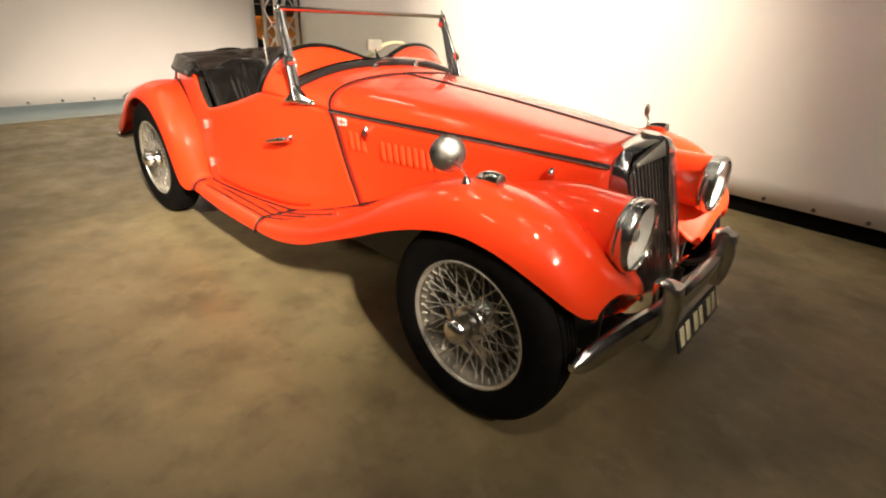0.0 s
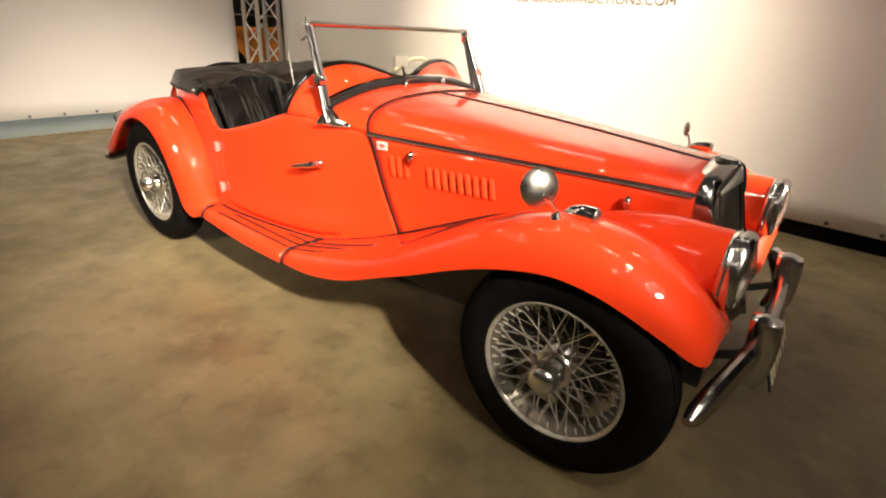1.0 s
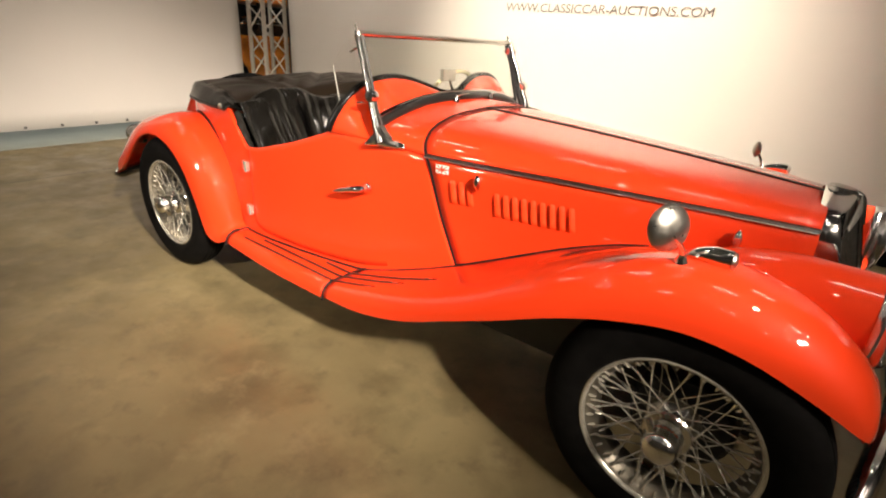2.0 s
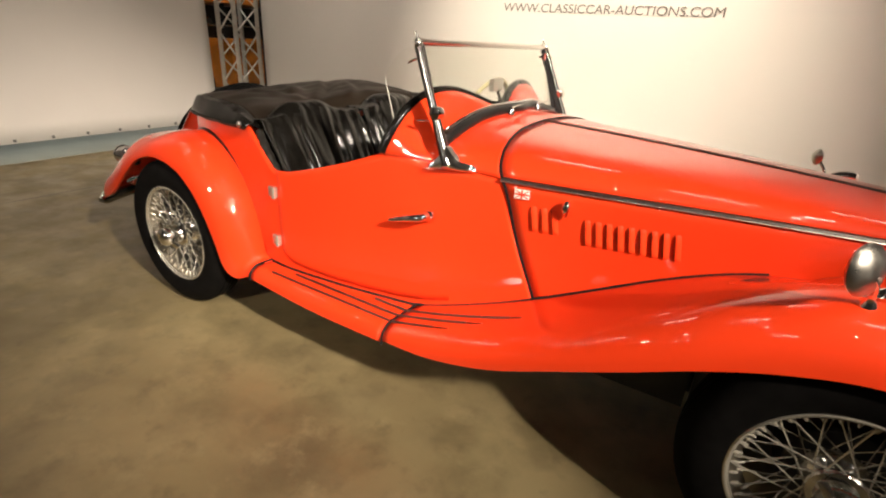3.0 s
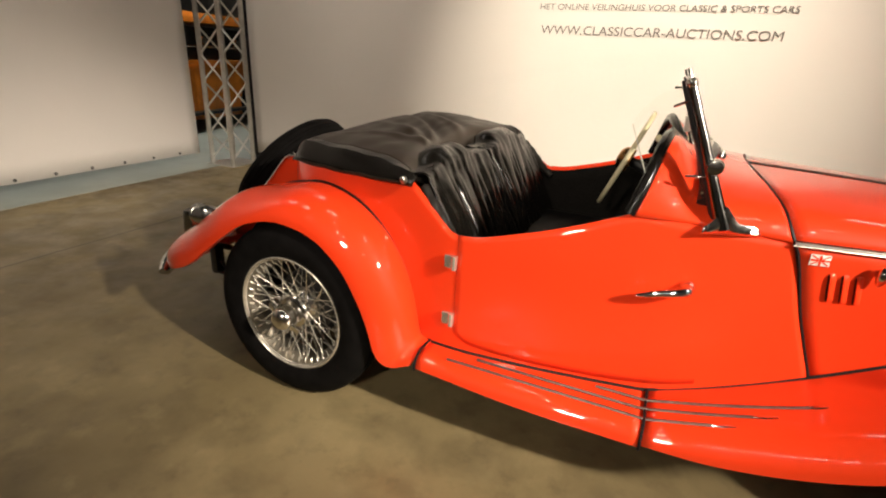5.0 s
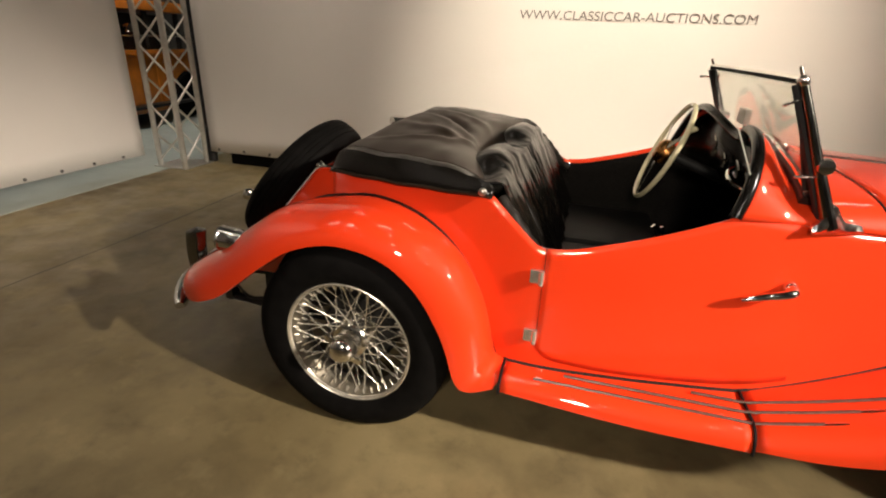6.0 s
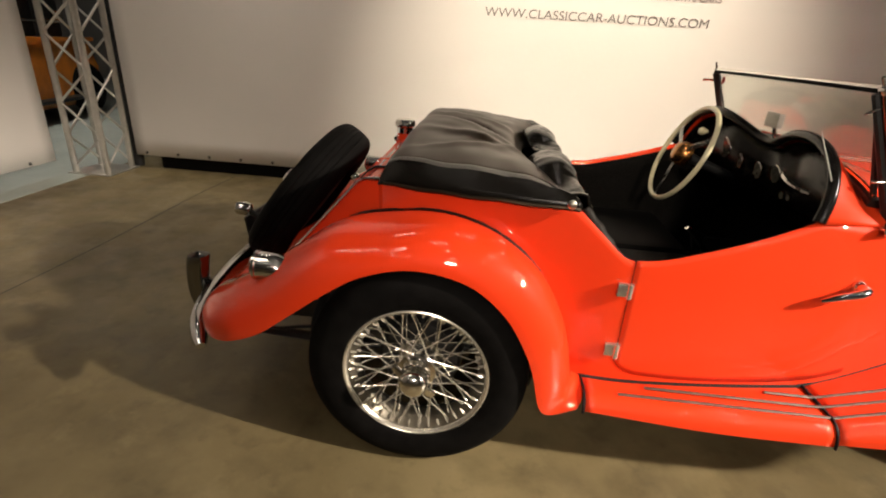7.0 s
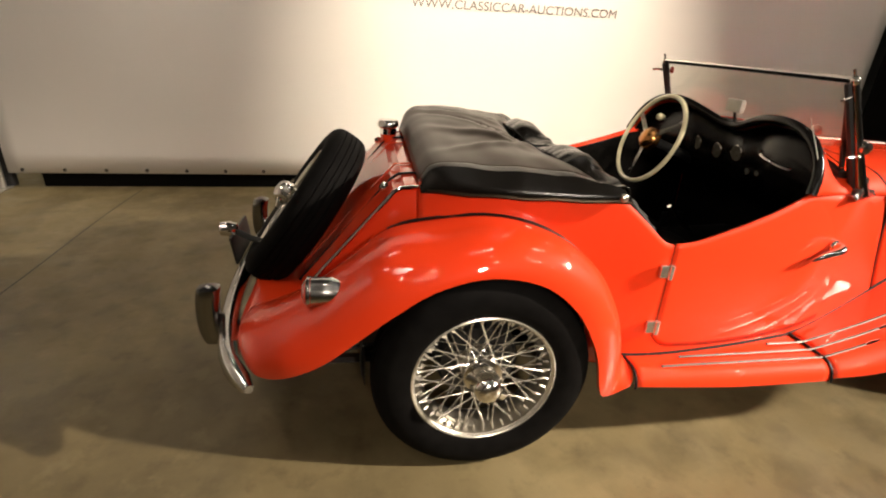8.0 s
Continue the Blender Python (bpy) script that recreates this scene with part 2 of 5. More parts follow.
def tube(pts, r, n=8, bm=None, ends=True, flat=1.0):
    """A round bar through pts; r is a number or one for each point."""
    bm = bm or bmesh.new()
    p = [Vector(q) for q in pts]
    rr = [float(v) for v in r] if hasattr(r, "__len__") else [float(r)] * len(p)
    rings, side = [], None
    for i, q in enumerate(p):
        t = (p[min(i + 1, len(p) - 1)] - p[max(i - 1, 0)]).normalized()
        if side is None:
            side = t.cross(Vector((0, 0, 1)) if abs(t.z) < 0.9 else Vector((1, 0, 0))).normalized()
        side = (side - t * side.dot(t)).normalized()
        up = side.cross(t)
        rings.append([bm.verts.new(q + rr[i] * (math.cos(a) * side + flat * math.sin(a) * up)) for a in (2 * math.pi * k / n for k in range(n))])
    for a, b in zip(rings, rings[1:]):
        for j in range(n):
            bm.faces.new((a[j], a[(j + 1) % n], b[(j + 1) % n], b[j]))
    if ends:
        bm.faces.new(rings[0]), bm.faces.new(rings[-1])
    return bm


def lathe(profile, n=32, bm=None, closed=False):
    """Turns rows (radius, along) about the y axis."""
    bm = bm or bmesh.new()
    rings = []
    for r, y in profile:
        if r < 1e-5:
            rings.append([bm.verts.new((0, y, 0))])
        else:
            rings.append([bm.verts.new((r * math.cos(a), y, r * math.sin(a))) for a in (2 * math.pi * k / n for k in range(n))])
    pairs = list(zip(rings, rings[1:]))
    if closed:
        pairs.append((rings[-1], rings[0]))
    for a, b in pairs:
        for j in range(n):
            k = (j + 1) % n
            if len(a) == 1 and len(b) == 1:
                continue
            if len(a) == 1:
                bm.faces.new((a[0], b[k], b[j]))
            elif len(b) == 1:
                bm.faces.new((a[j], a[k], b[0]))
            else:
                bm.faces.new((a[j], a[k], b[k], b[j]))
    return bm


def block(cx, cy, cz, sx, sy, sz, bevel=0.0, bm=None, m=None, seg=2):
    own = bmesh.new()
    bmesh.ops.create_cube(own, size=1)
    bmesh.ops.scale(own, vec=(sx, sy, sz), verts=own.verts)
    if bevel:
        bmesh.ops.bevel(own, geom=own.edges[:], offset=bevel, segments=seg, affect="EDGES", profile=0.7)
    bmesh.ops.transform(own, matrix=(m or Matrix()) if m else Matrix.Translation((cx, cy, cz)), verts=own.verts)
    if bm is None:
        return own
    me = bpy.data.meshes.new("tmp")
    own.to_mesh(me)
    own.free()
    bm.from_mesh(me)
    bpy.data.meshes.remove(me)
    return bm


def prism(outline, y0, y1, bm=None):
    """A closed outline of (x, z) pulled from y0 to y1."""
    bm = bm or bmesh.new()
    a = [bm.verts.new((x, y0, z)) for x, z in outline]
    b = [bm.verts.new((x, y1, z)) for x, z in outline]
    bm.faces.new(a), bm.faces.new(b[::-1])
    for i in range(len(a)):
        j = (i + 1) % len(a)
        bm.faces.new((a[i], a[j], b[j], b[i]))
    return bm


def mirrored(bm, s):
    if s > 0:
        bmesh.ops.scale(bm, vec=(1, -1, 1), verts=bm.verts)
    return bm


# ---- the hall ----
WALL_Y, WALL_X, GAP = 2.21, -3.40, 0.117


def slab(name, lo, hi, mat, label="", category="wall"):
    c = [(a + b) / 2 for a, b in zip(lo, hi)]
    s = [b - a for a, b in zip(lo, hi)]
    return tagged(part(name, block(*c, *s), mat, smooth=False), label, category, kind="structure")


floor = slab("floor", (-11, -8, -0.10), (8, 9, 0.0), CONCRETE, "worn brown stained concrete hall floor", "floor")
# floor that runs on under the hanging sheets, coloured paler for light on it
slab("floor_2", (-11, -8, 0.0), (-3.17, 9, 0.004), TEAL, "pale grey-green floor strip, light on it put into its colour", "floor")
slab("wall_east", (7.6, -8, 0), (7.8, 9, 5.2), WALLP, "plain grey hall wall", "wall")
slab("wall_west", (-11, -8, 0), (-10.8, 9, 5.2), WALLP, "plain grey hall wall", "wall")
slab("wall_south", (-10.8, -8, 0), (7.6, -7.8, 5.2), WALLP, "plain grey hall wall", "wall")
slab("wall_north", (-10.8, 8.8, 0), (7.6, 9, 5.2), WALLP, "plain grey hall wall", "wall")
slab("ceiling", (-11, -8, 5.2), (8, 9, 5.4), CEIL, "dark hall ceiling", "ceiling")

# floor joint
tagged(part("trim_floor_joint", tube([(-2.06 + 0.01 * math.sin(y * 3), y, 0.0005) for y in np.linspace(-4, 2.6, 60)], 0.004, 5, flat=0.2), BLACK),
       "dark narrow joint in the concrete floor", "floor joint", kind="structure")


def banner_wall(name, a, b, top, label):
    """A white printed sheet hung from a down to b (x, y) over a gap, with eyelets along its foot."""
    a, b = Vector((*a, 0)), Vector((*b, 0))
    along = (b - a).normalized()
    out = Vector((along.y, -along.x, 0))
    n = int((b - a).length / 0.11)
    rows = []
    for z in np.linspace(GAP, top, 24):
        row = []
        for i in range(n + 1):
            p = a + (b - a) * i / n
            w = 0.003 * noise.noise((p.x * 1.1, p.y * 1.1, z * 0.6)) + 0.003 * noise.noise((p.x * 5, p.y * 5, z * 1.2)) * math.exp(-(z - GAP) * 2)
            row.append(p + out * w + Vector((0, 0, z)))
        rows.append(row)
    wall = tagged(part(name, sheet(rows), BANNER, solid=0.006), label, "banner wall", kind="structure")
    eye = None
    for i in range(int((b - a).length / 0.29)):
        p = a + along * (0.1 + 0.29 * i) + out * 0.006 + Vector((0, 0, GAP + 0.025))
        m = Matrix.Translation(p) @ out.to_track_quat("-Y", "Z").to_matrix().to_4x4()
        if eye is None:
            eye = part("eyelet", lathe([(0.004, 0), (0.006, -0.004), (0.012, -0.003), (0.013, 0.002)], 10), TIE, wall, matrix=m)
        else:
            part("eyelet", None, TIE, wall, matrix=m, share=eye.data)
    return wall


wall_back = banner_wall("wall_banner_back", (-2.98, WALL_Y), (4.14, WALL_Y), 3.6, "white vinyl banner wall printed with dark lettering")
wall_left = banner_wall("wall_banner_side", (WALL_X, -5.5), (WALL_X, 1.80), 3.6, "white vinyl banner wall hung above the floor")


def lettering(text, x0, x1, z, parent, label, shear=0.04):
    cu = bpy.data.curves.new("lettering", "FONT")
    cu.body, cu.size, cu.shear, cu.extrude = text, 0.1, shear, 0.0005
    ob = bpy.data.objects.new("tmp", cu)
    scene.collection.objects.link(ob)
    bpy.context.view_layer.update()
    me = bpy.data.meshes.new_from_object(ob.evaluated_get(bpy.context.evaluated_depsgraph_get()))
    bpy.data.objects.remove(ob)
    me.materials.clear()
    me.materials.append(PRINT)
    xs = [v.co.x for v in me.vertices]
    lo, k = min(xs), (x1 - x0) / (max(xs) - min(xs))
    word = new("lettering", me)
    word.parent = parent
    word.matrix_basis = Matrix.Translation((x0, WALL_Y - 0.0085, z)) @ Matrix.Rotation(radians(90), 4, "X") @ Matrix.Diagonal((k, k * 0.9, 1, 1)) @ Matrix.Translation((-lo, 0, 0))
    return tagged(word, label)


lettering("WWW.CLASSICCAR-AUCTIONS.COM", 0.03, 1.65, 1.405, wall_back, "dark grey slanted printed web address")
lettering("HET ONLINE VEILINGHUIS VOOR CLASSIC & SPORTS CARS", 0.005, 1.70, 1.575, wall_back, "dark grey slanted printed line")

slab("backdrop_curtain", (4.15, 2.10, 0.0), (7.6, 2.13, 5.2), CARPET, "black stage curtain beside the banner", "curtain")
# black sheet added so that the gap under the banner stays dark
slab("backdrop_dark_sheet", (-2.78, 2.25, 0.0), (4.14, 2.262, 3.6), CARPET, "black sheet added behind the banner to darken the gap below", "cloth")

# ---- truss in the corner gap ----


def truss():
    t = thing("truss_tower", "square aluminium lattice truss standing in the corner", "truss", at=(-3.17, 2.03, 0))
    h, w = 3.9, 0.145
    chord = None
    for sx in (-1, 1):
        for sy in (-1, 1):
            m = Matrix.Translation((sx * w, sy * w, 0))
            if chord is None:
                chord = part("chord", tube([(0, 0, 0.012), (0, 0, h)], 0.025, 14), ALU, t, matrix=m)
            else:
                part("chord", None, ALU, t, matrix=m, share=chord.data)
    brace = None
    step = 0.26
    for face in range(4):
        turn = Matrix.Rotation(radians(90 * face), 4, "Z")
        for k in range(int((h - 0.1) / step)):
            z0, z1 = 0.06 + k * step, 0.06 + (k + 1) * step
            flip = -1 if k % 2 else 1
            m = turn @ Matrix.Translation((0, -w, z0)) @ Matrix.Diagonal((flip, 1, 1, 1))
            if brace is None:
                brace = part("brace", tube([(-w, 0, 0), (w, 0, step)], 0.010, 8), ALU, t, matrix=m)
            else:
                part("brace", None, ALU, t, matrix=m, share=brace.data)
    part("base_plate", block(0, 0, 0.007, 0.38, 0.38, 0.010, 0.003), ALU, t)
    return t


truss()
# dark upright pole at the banner's edge with black ties
pole = thing("banner_pole", "dark upright pole holding the banner edge", "pole", at=(-3.04, 2.29, 0))
part("upright", tube([(0, 0, 0), (0, 0, 3.7)], 0.048, 14), BLACK, pole)
for i in range(9):
    part("cable_tie", tube([(-0.05, -0.05, 0.35 + i * 0.3), (0.0, -0.045, 0.36 + i * 0.3), (0.07, -0.06, 0.35 + i * 0.3)], 0.005, 6), TIE, pole)

# ---- orange vehicle beyond the gap ----


def orange_car():
    c = thing("orange_car", "upright orange vintage car with dark windows in the next bay", "car", at=(-5.2, 3.6, 0))
    c.rotation_euler[2] = radians(8)
    side = [(-1.3, 0.16), (-1.32, 0.62), (-1.2, 0.93), (1.2, 0.93), (1.35, 0.62), (1.3, 0.16)]
    bm = prism(side, 0.0, 1.3)
    bmesh.ops.bevel(bm, geom=bm.edges[:], offset=0.03, segments=2, affect="EDGES")
    part("body", bm, ORANGE, c, "varnished orange body", matrix=Matrix.Rotation(radians(90), 4, "Z"))
    for y in (-0.62, 0.02, 0.66):
        part("door_panel", block(0.004, y, 0.55, 0.02, 0.56, 0.62, 0.008), ORANGE, c)
    part("waist_rail", block(0.05, 0, 0.96, 0.06, 2.4, 0.05, 0.01), ORANGE, c)
    for y in (-1.0, -0.35, 0.35, 1.0):
        part("window_post", block(-0.02, y, 1.22, 0.05, 0.06, 0.5, 0.01), BLACK, c)
    part("cabin_interior", block(-0.65, 0, 1.2, 0.9, 2.1, 0.46, 0.05), BLACK, c, "dark glazed cabin")
    part("roof", block(-0.6, 0, 1.53, 1.35, 2.4, 0.14, 0.05), ORANGE, c, "orange roof panel")
    part("running_board", block(0.06, 0, 0.27, 0.22, 2.0, 0.04, 0.01), BLACK, c)
    for y in (-1.0, 1.0):
        part("wheel", lathe([(0.0, 0.05), (0.10, 0.05), (0.22, 0.03), (0.30, 0.06), (0.34, 0.0), (0.30, -0.06), (0.0, -0.05)], 24), RUBBER, c,
             matrix=Matrix.Translation((0.0, y, 0.34)) @ Matrix.Rotation(radians(90), 4, "Z"))
    for y, z in ((-0.75, 1.2), (-0.15, 1.24), (0.55, 1.22)):
        part("lamp", lathe([(0.0, -0.05), (0.05, -0.04), (0.06, 0.0), (0.03, 0.06), (0.0, 0.07)], 16), CHROME, c,
             matrix=Matrix.Translation((0.10, y, z)) @ Matrix.Rotation(radians(90), 4, "Z"))
    part("lamp_bar", tube([(0.10, -1.0, 1.16), (0.10, 1.0, 1.16)], 0.012), CHROME, c)
    return c


orange_car()
area("next_bay_lamp", (-4.5, 2.9, 3.1), (-5.1, 3.5, 0.6), 85, 1.2, 0.2, (1.0, 0.93, 0.82))
area("side_bay_lamp", (-4.6, -1.0, 3.2), (-4.0, -1.0, 0.0), 40, 3.0, 0.3, (1.0, 0.97, 0.92))

# ---- the red roadster: x ahead, right side at negative y, rear axle at x = 0 ----
car = thing("sports_car", "glossy red vintage open roadster with wire wheels on concrete floor", "car")
AXLE, TYRE_R = 2.388, 0.325
SIDE_W = [(-0.17, 0.452), (-0.10, 0.492), (0.0, 0.528), (0.15, 0.565), (0.39, 0.602), (0.565, 0.622), (0.80, 0.606), (1.03, 0.573), (1.2, 0.541), (1.42, 0.485), (1.56, 0.449), (1.9, 0.375), (2.36, 0.262), (2.53, 0.228)]
SIDE_TOP = [(-0.17, 0.83), (0.30, 0.838), (0.385, 0.835), (0.43, 0.80), (0.50, 0.738), (0.545, 0.700), (0.60, 0.694), (0.75, 0.728), (0.90, 0.775), (1.0, 0.812), (1.04, 0.828), (1.2, 0.818), (1.42, 0.80)]
SIDE_FOOT = [(-0.17, 0.40), (0.45, 0.29), (0.8, 0.285), (1.17, 0.30), (1.35, 0.35), (1.56, 0.417), (1.91, 0.56)]


def side_w(x, z):
    return spline(SIDE_W, x) - 0.10 * max(0.0, z - 0.66) ** 1.3 - 0.05 * max(0.0, 0.45 - z)


def seam_x(z):
    return spline([(0.25, 1.62), (0.417, 1.558), (0.6, 1.487), (0.80, 1.420), (0.84, 1.40)], z)


# body sides
for s in (-1, 1):
    rows = []
    for v in np.linspace(0, 1, 22):
        row = []
        for u in np.linspace(0, 1, 90):
            x = -0.17 + u * 1.62
            for _ in range(4):
                z = spline(SIDE_FOOT, x) - 0.03 + v * (spline(SIDE_TOP, min(x, 1.42)) - spline(SIDE_FOOT, x) + 0.03)
                x = -0.17 + u * (seam_x(z) + 0.17)
            row.append((x, -side_w(x, z), z))
        rows.append(row)
    bm = sheet(rows)
    bmesh.ops.delete(bm, geom=[f for f in bm.faces if (c := f.calc_center_median()).x ** 2 + (c.z - 0.325) ** 2 < 0.35**2], context="FACES")
    part("body_side", mirrored(bm, s), RED, car, solid=0.012)

# scuttle with twin humps, between the cockpit's edge and the bonnet
HUMP = [(1.035, 0.573, 0.826), (1.052, 0.556, 0.880), (1.068, 0.515, 0.940), (1.08, 0.45, 0.985), (1.09, 0.36, 1.008), (1.10, 0.25, 1.006), (1.125, 0.14, 0.978), (1.148, 0.06, 0.952), (1.155, 0.0, 0.945)]
SEAM = [(1.420, 0.485, 0.80), (1.405, 0.474, 0.832), (1.392, 0.440, 0.862), (1.378, 0.385, 0.882), (1.362, 0.30, 0.898), (1.350, 0.21, 0.907), (1.342, 0.12, 0.911), (1.339, 0.05, 0.913), (1.338, 0.0, 0.913)]
hump, seam = curve_points(HUMP, 33), curve_points(SEAM, 33)


def both(pts):
    right = [(p[0], -p[1], p[2]) for p in pts]
    return right + [(p[0], p[1], p[2]) for p in pts[-2::-1]]


hump2, seam2 = both(hump), both(seam)


def arc(y):
    return 0.826 + 0.119 * (1 - (min(abs(y), 0.573) / 0.573) ** 2.2)


def scuttle_row(t):
    row = []
    for a, b in zip(hump2, seam2):
        g, u = 1 - t, min(t / 0.40, 1.0)
        z = b[2] + (arc(a[1]) - b[2]) * g + (a[2] - arc(a[1])) * (1 - u) ** 2 * (1 + 2 * u)
        row.append((b[0] + (a[0] - b[0]) * g, b[1] + (a[1] - b[1]) * g, z + 0.006 * math.sin(math.pi * t)))
    return row


rows = [scuttle_row(t) for t in np.linspace(0, 1, 30)]
part("scuttle", sheet(rows), RED, car, solid=0.010)
part("scuttle_lining", sheet([[(p[0] + 0.01, p[1] * 0.985, p[2] - 0.018) for p in r] for r in rows]), CARPET, car)
part("cowl_roll", tube([(p[0] - 0.008, p[1], p[2] + 0.004) for p in hump2], 0.016, 10), LEATHER, car, "padded black leather cowl edge")

# bonnet: top panels and side panels
SEC_R = [(1.558, 0.449, 0.417), (1.487, 0.468, 0.60), (1.428, 0.484, 0.785)] + SEAM[0:]
SEC_F = [(2.545, 0.225, 0.40), (2.540, 0.228, 0.60), (2.532, 0.230, 0.762), (2.530, 0.229, 0.777), (2.530, 0.222, 0.795), (2.530, 0.205, 0.808), (2.530, 0.175, 0.818), (2.530, 0.135, 0.825), (2.530, 0.095, 0.829), (2.530, 0.05, 0.832), (2.530, 0.02, 0.833), (2.530, 0.0, 0.833)]


def bonnet_rows(lo, hi, n=26, m=20):
    out = []
    for u in np.linspace(0, 1, n):
        pts = []
        for a, b in zip(SEC_R, SEC_F):
            a, b = np.array(a), np.array(b)
            p = a + (b - a) * u
            bulge = math.sin(math.pi * u) * 0.012
            pts.append((p[0], p[1] + bulge * (0.4 if p[2] < 0.8 else 0.2), p[2] + bulge * 0.8 * (1 - p[1] / 0.5)))
        out.append(curve_points(pts[lo:hi], m))
    return out


for s in (-1, 1):
    part("bonnet_side", mirrored(sheet([[(p[0], -p[1], p[2]) for p in r] for r in bonnet_rows(0, 4, 26, 12)]), s), RED, car, solid=0.006)
    top = bonnet_rows(3, 12, 26, 24)
    part("bonnet_top", mirrored(sheet([[(p[0], -p[1], p[2]) for p in r] for r in top]), s), RED, car, solid=0.006)
    edge = [(r[0][0], -r[0][1] - 0.003, r[0][2]) for r in top]
    strip = part("hinge_strip", mirrored(tube(edge, 0.0095, 8, flat=0.8), s), DARKSTRIP, car, "dull dark metal bonnet strip")
    part("strip_bead", mirrored(tube([(p[0], p[1] - 0.007, p[2] - 0.004) for p in edge], 0.0024, 6), s), BRUSHED, strip, "thin bright edge line")
    # seam gap between scuttle and bonnet
    gap = [(p[0] + 0.002, -p[1] - 0.002, p[2] + 0.001) for p in curve_points(SEC_R, 60)]
    part("bonnet_seam", mirrored(tube(gap, 0.0052, 6), s), BEAD, car, "black piping in the bonnet joint")
ridge = bonnet_rows(3, 12, 26, 24)
part("centre_strip", tube([(r[-1][0], 0, r[-1][2] + 0.002) for r in ridge], 0.006, 8), DARKSTRIP, car, "slim chrome bonnet strip")


BONNET_GRID = bonnet_rows(0, 4, 40, 24)


def bonnet_w(x, z=0.7):
    """Half width of the bonnet's side."""
    at = []
    for r in BONNET_GRID:
        zs = [p[2] for p in r]
        at.append((np.interp(z, zs, [p[0] for p in r]), np.interp(z, zs, [p[1] for p in r])))
    if x < at[0][0]:
        return side_w(x, z)
    return float(np.interp(x, [p[0] for p in at], [p[1] for p in at]))


# louvres on the bonnet's sides, each open to the rear
LOUVRE = []


def louvre(s, x, z0, z1):
    m = Matrix.Translation((x, s * (bonnet_w(x, (z0 + z1) / 2) + 0.004), (z0 + z1) / 2)) @ Matrix.Rotation(s * radians(-12.6), 4, "Z") @ Matrix.Rotation(radians(-10), 4, "Y")
    if s > 0:
        m = m @ Matrix.Diagonal((1, -1, 1, 1))
    h = (z1 - z0) / 2
    if not LOUVRE:
        rows = []
        for k in np.linspace(-1, 1, 15):
            e = max(0.0, 1 - abs(k) ** 5) ** 0.5
            rows.append([(0.012, 0.003, k * h), (0.008, 0.002 - 0.004 * e, k * h), (0.003, 0.002 - 0.007 * e, k * h), (-0.003, 0.002 - 0.0095 * e, k * h), (-0.006, 0.002 - 0.0095 * e, k * h), (-0.007, 0.002 - 0.007 * e, k * h), (-0.004, 0.004, k * h)])
        one = part("louvre", sheet(rows), RED, car, matrix=m)
        # black bar stands for the shade inside the rear opening
        slot = part("louvre_slot_shade", block(-0.0070, -0.0010, 0, 0.0032, 0.002, 2 * h * 0.88, 0.0008), BEAD, one, "black bar for the shade in the louvre's opening")
        LOUVRE.extend((one.data, slot.data))
    else:
        one = part("louvre", None, RED, car, matrix=m, share=LOUVRE[0])
        part("louvre_slot_shade", None, BEAD, one, "black bar for the shade in the louvre's opening", share=LOUVRE[1])


for s in (-1, 1):
    for i in range(3):
        louvre(s, 1.531 + 0.030 * i, 0.652, 0.735)
    for i in range(9):
        louvre(s, 1.687 + 0.030 * i, 0.636, 0.719)
    for x, z in ((1.623, 0.748), (2.363, 0.727)):
        bm = tube([(0, -0.016, 0.020), (0, -0.018, 0.012), (0, -0.019, 0.0), (0, -0.017, -0.012), (0, -0.014, -0.024), (0, -0.011, -0.032)], [0.005, 0.010, 0.0125, 0.0115, 0.008, 0.003], 14)
        tube([(0, 0.004, 0.004), (0, -0.012, 0.004)], 0.008, 12, bm)
        part("bonnet_latch", bm, CHROME, car, "chrome bonnet latch", matrix=Matrix.Translation((x, s * (bonnet_w(x, z) + 0.005), z)) @ (Matrix.Rotation(radians(180), 4, "Z") if s > 0 else Matrix()))
# small two-tone badge plate behind the louvres
badge = part("badge", block(0, 0, 0, 0.046, 0.003, 0.029, 0.001), WHITE, car, "small red and white enamel flag badge", matrix=Matrix.Translation((1.487, -bonnet_w(1.487, 0.764) - 0.006, 0.764)) @ Matrix.Rotation(radians(12), 4, "Z"))
part("badge_bar", block(0, -0.002, 0, 0.044, 0.0012, 0.0050, 0.0003), RED, badge)
part("badge_bar", block(0, -0.002, 0, 0.0055, 0.0012, 0.027, 0.0003), RED, badge)
for turn in (-1, 1):
    for sx in (-1, 1):
        part("badge_bar", block(0, 0, 0, 0.017, 0.0010, 0.0032, 0.0003), RED, badge, matrix=Matrix.Translation((sx * 0.0125, -0.0019, -turn * sx * 0.0078)) @ Matrix.Rotation(turn * radians(31), 4, "Y"))

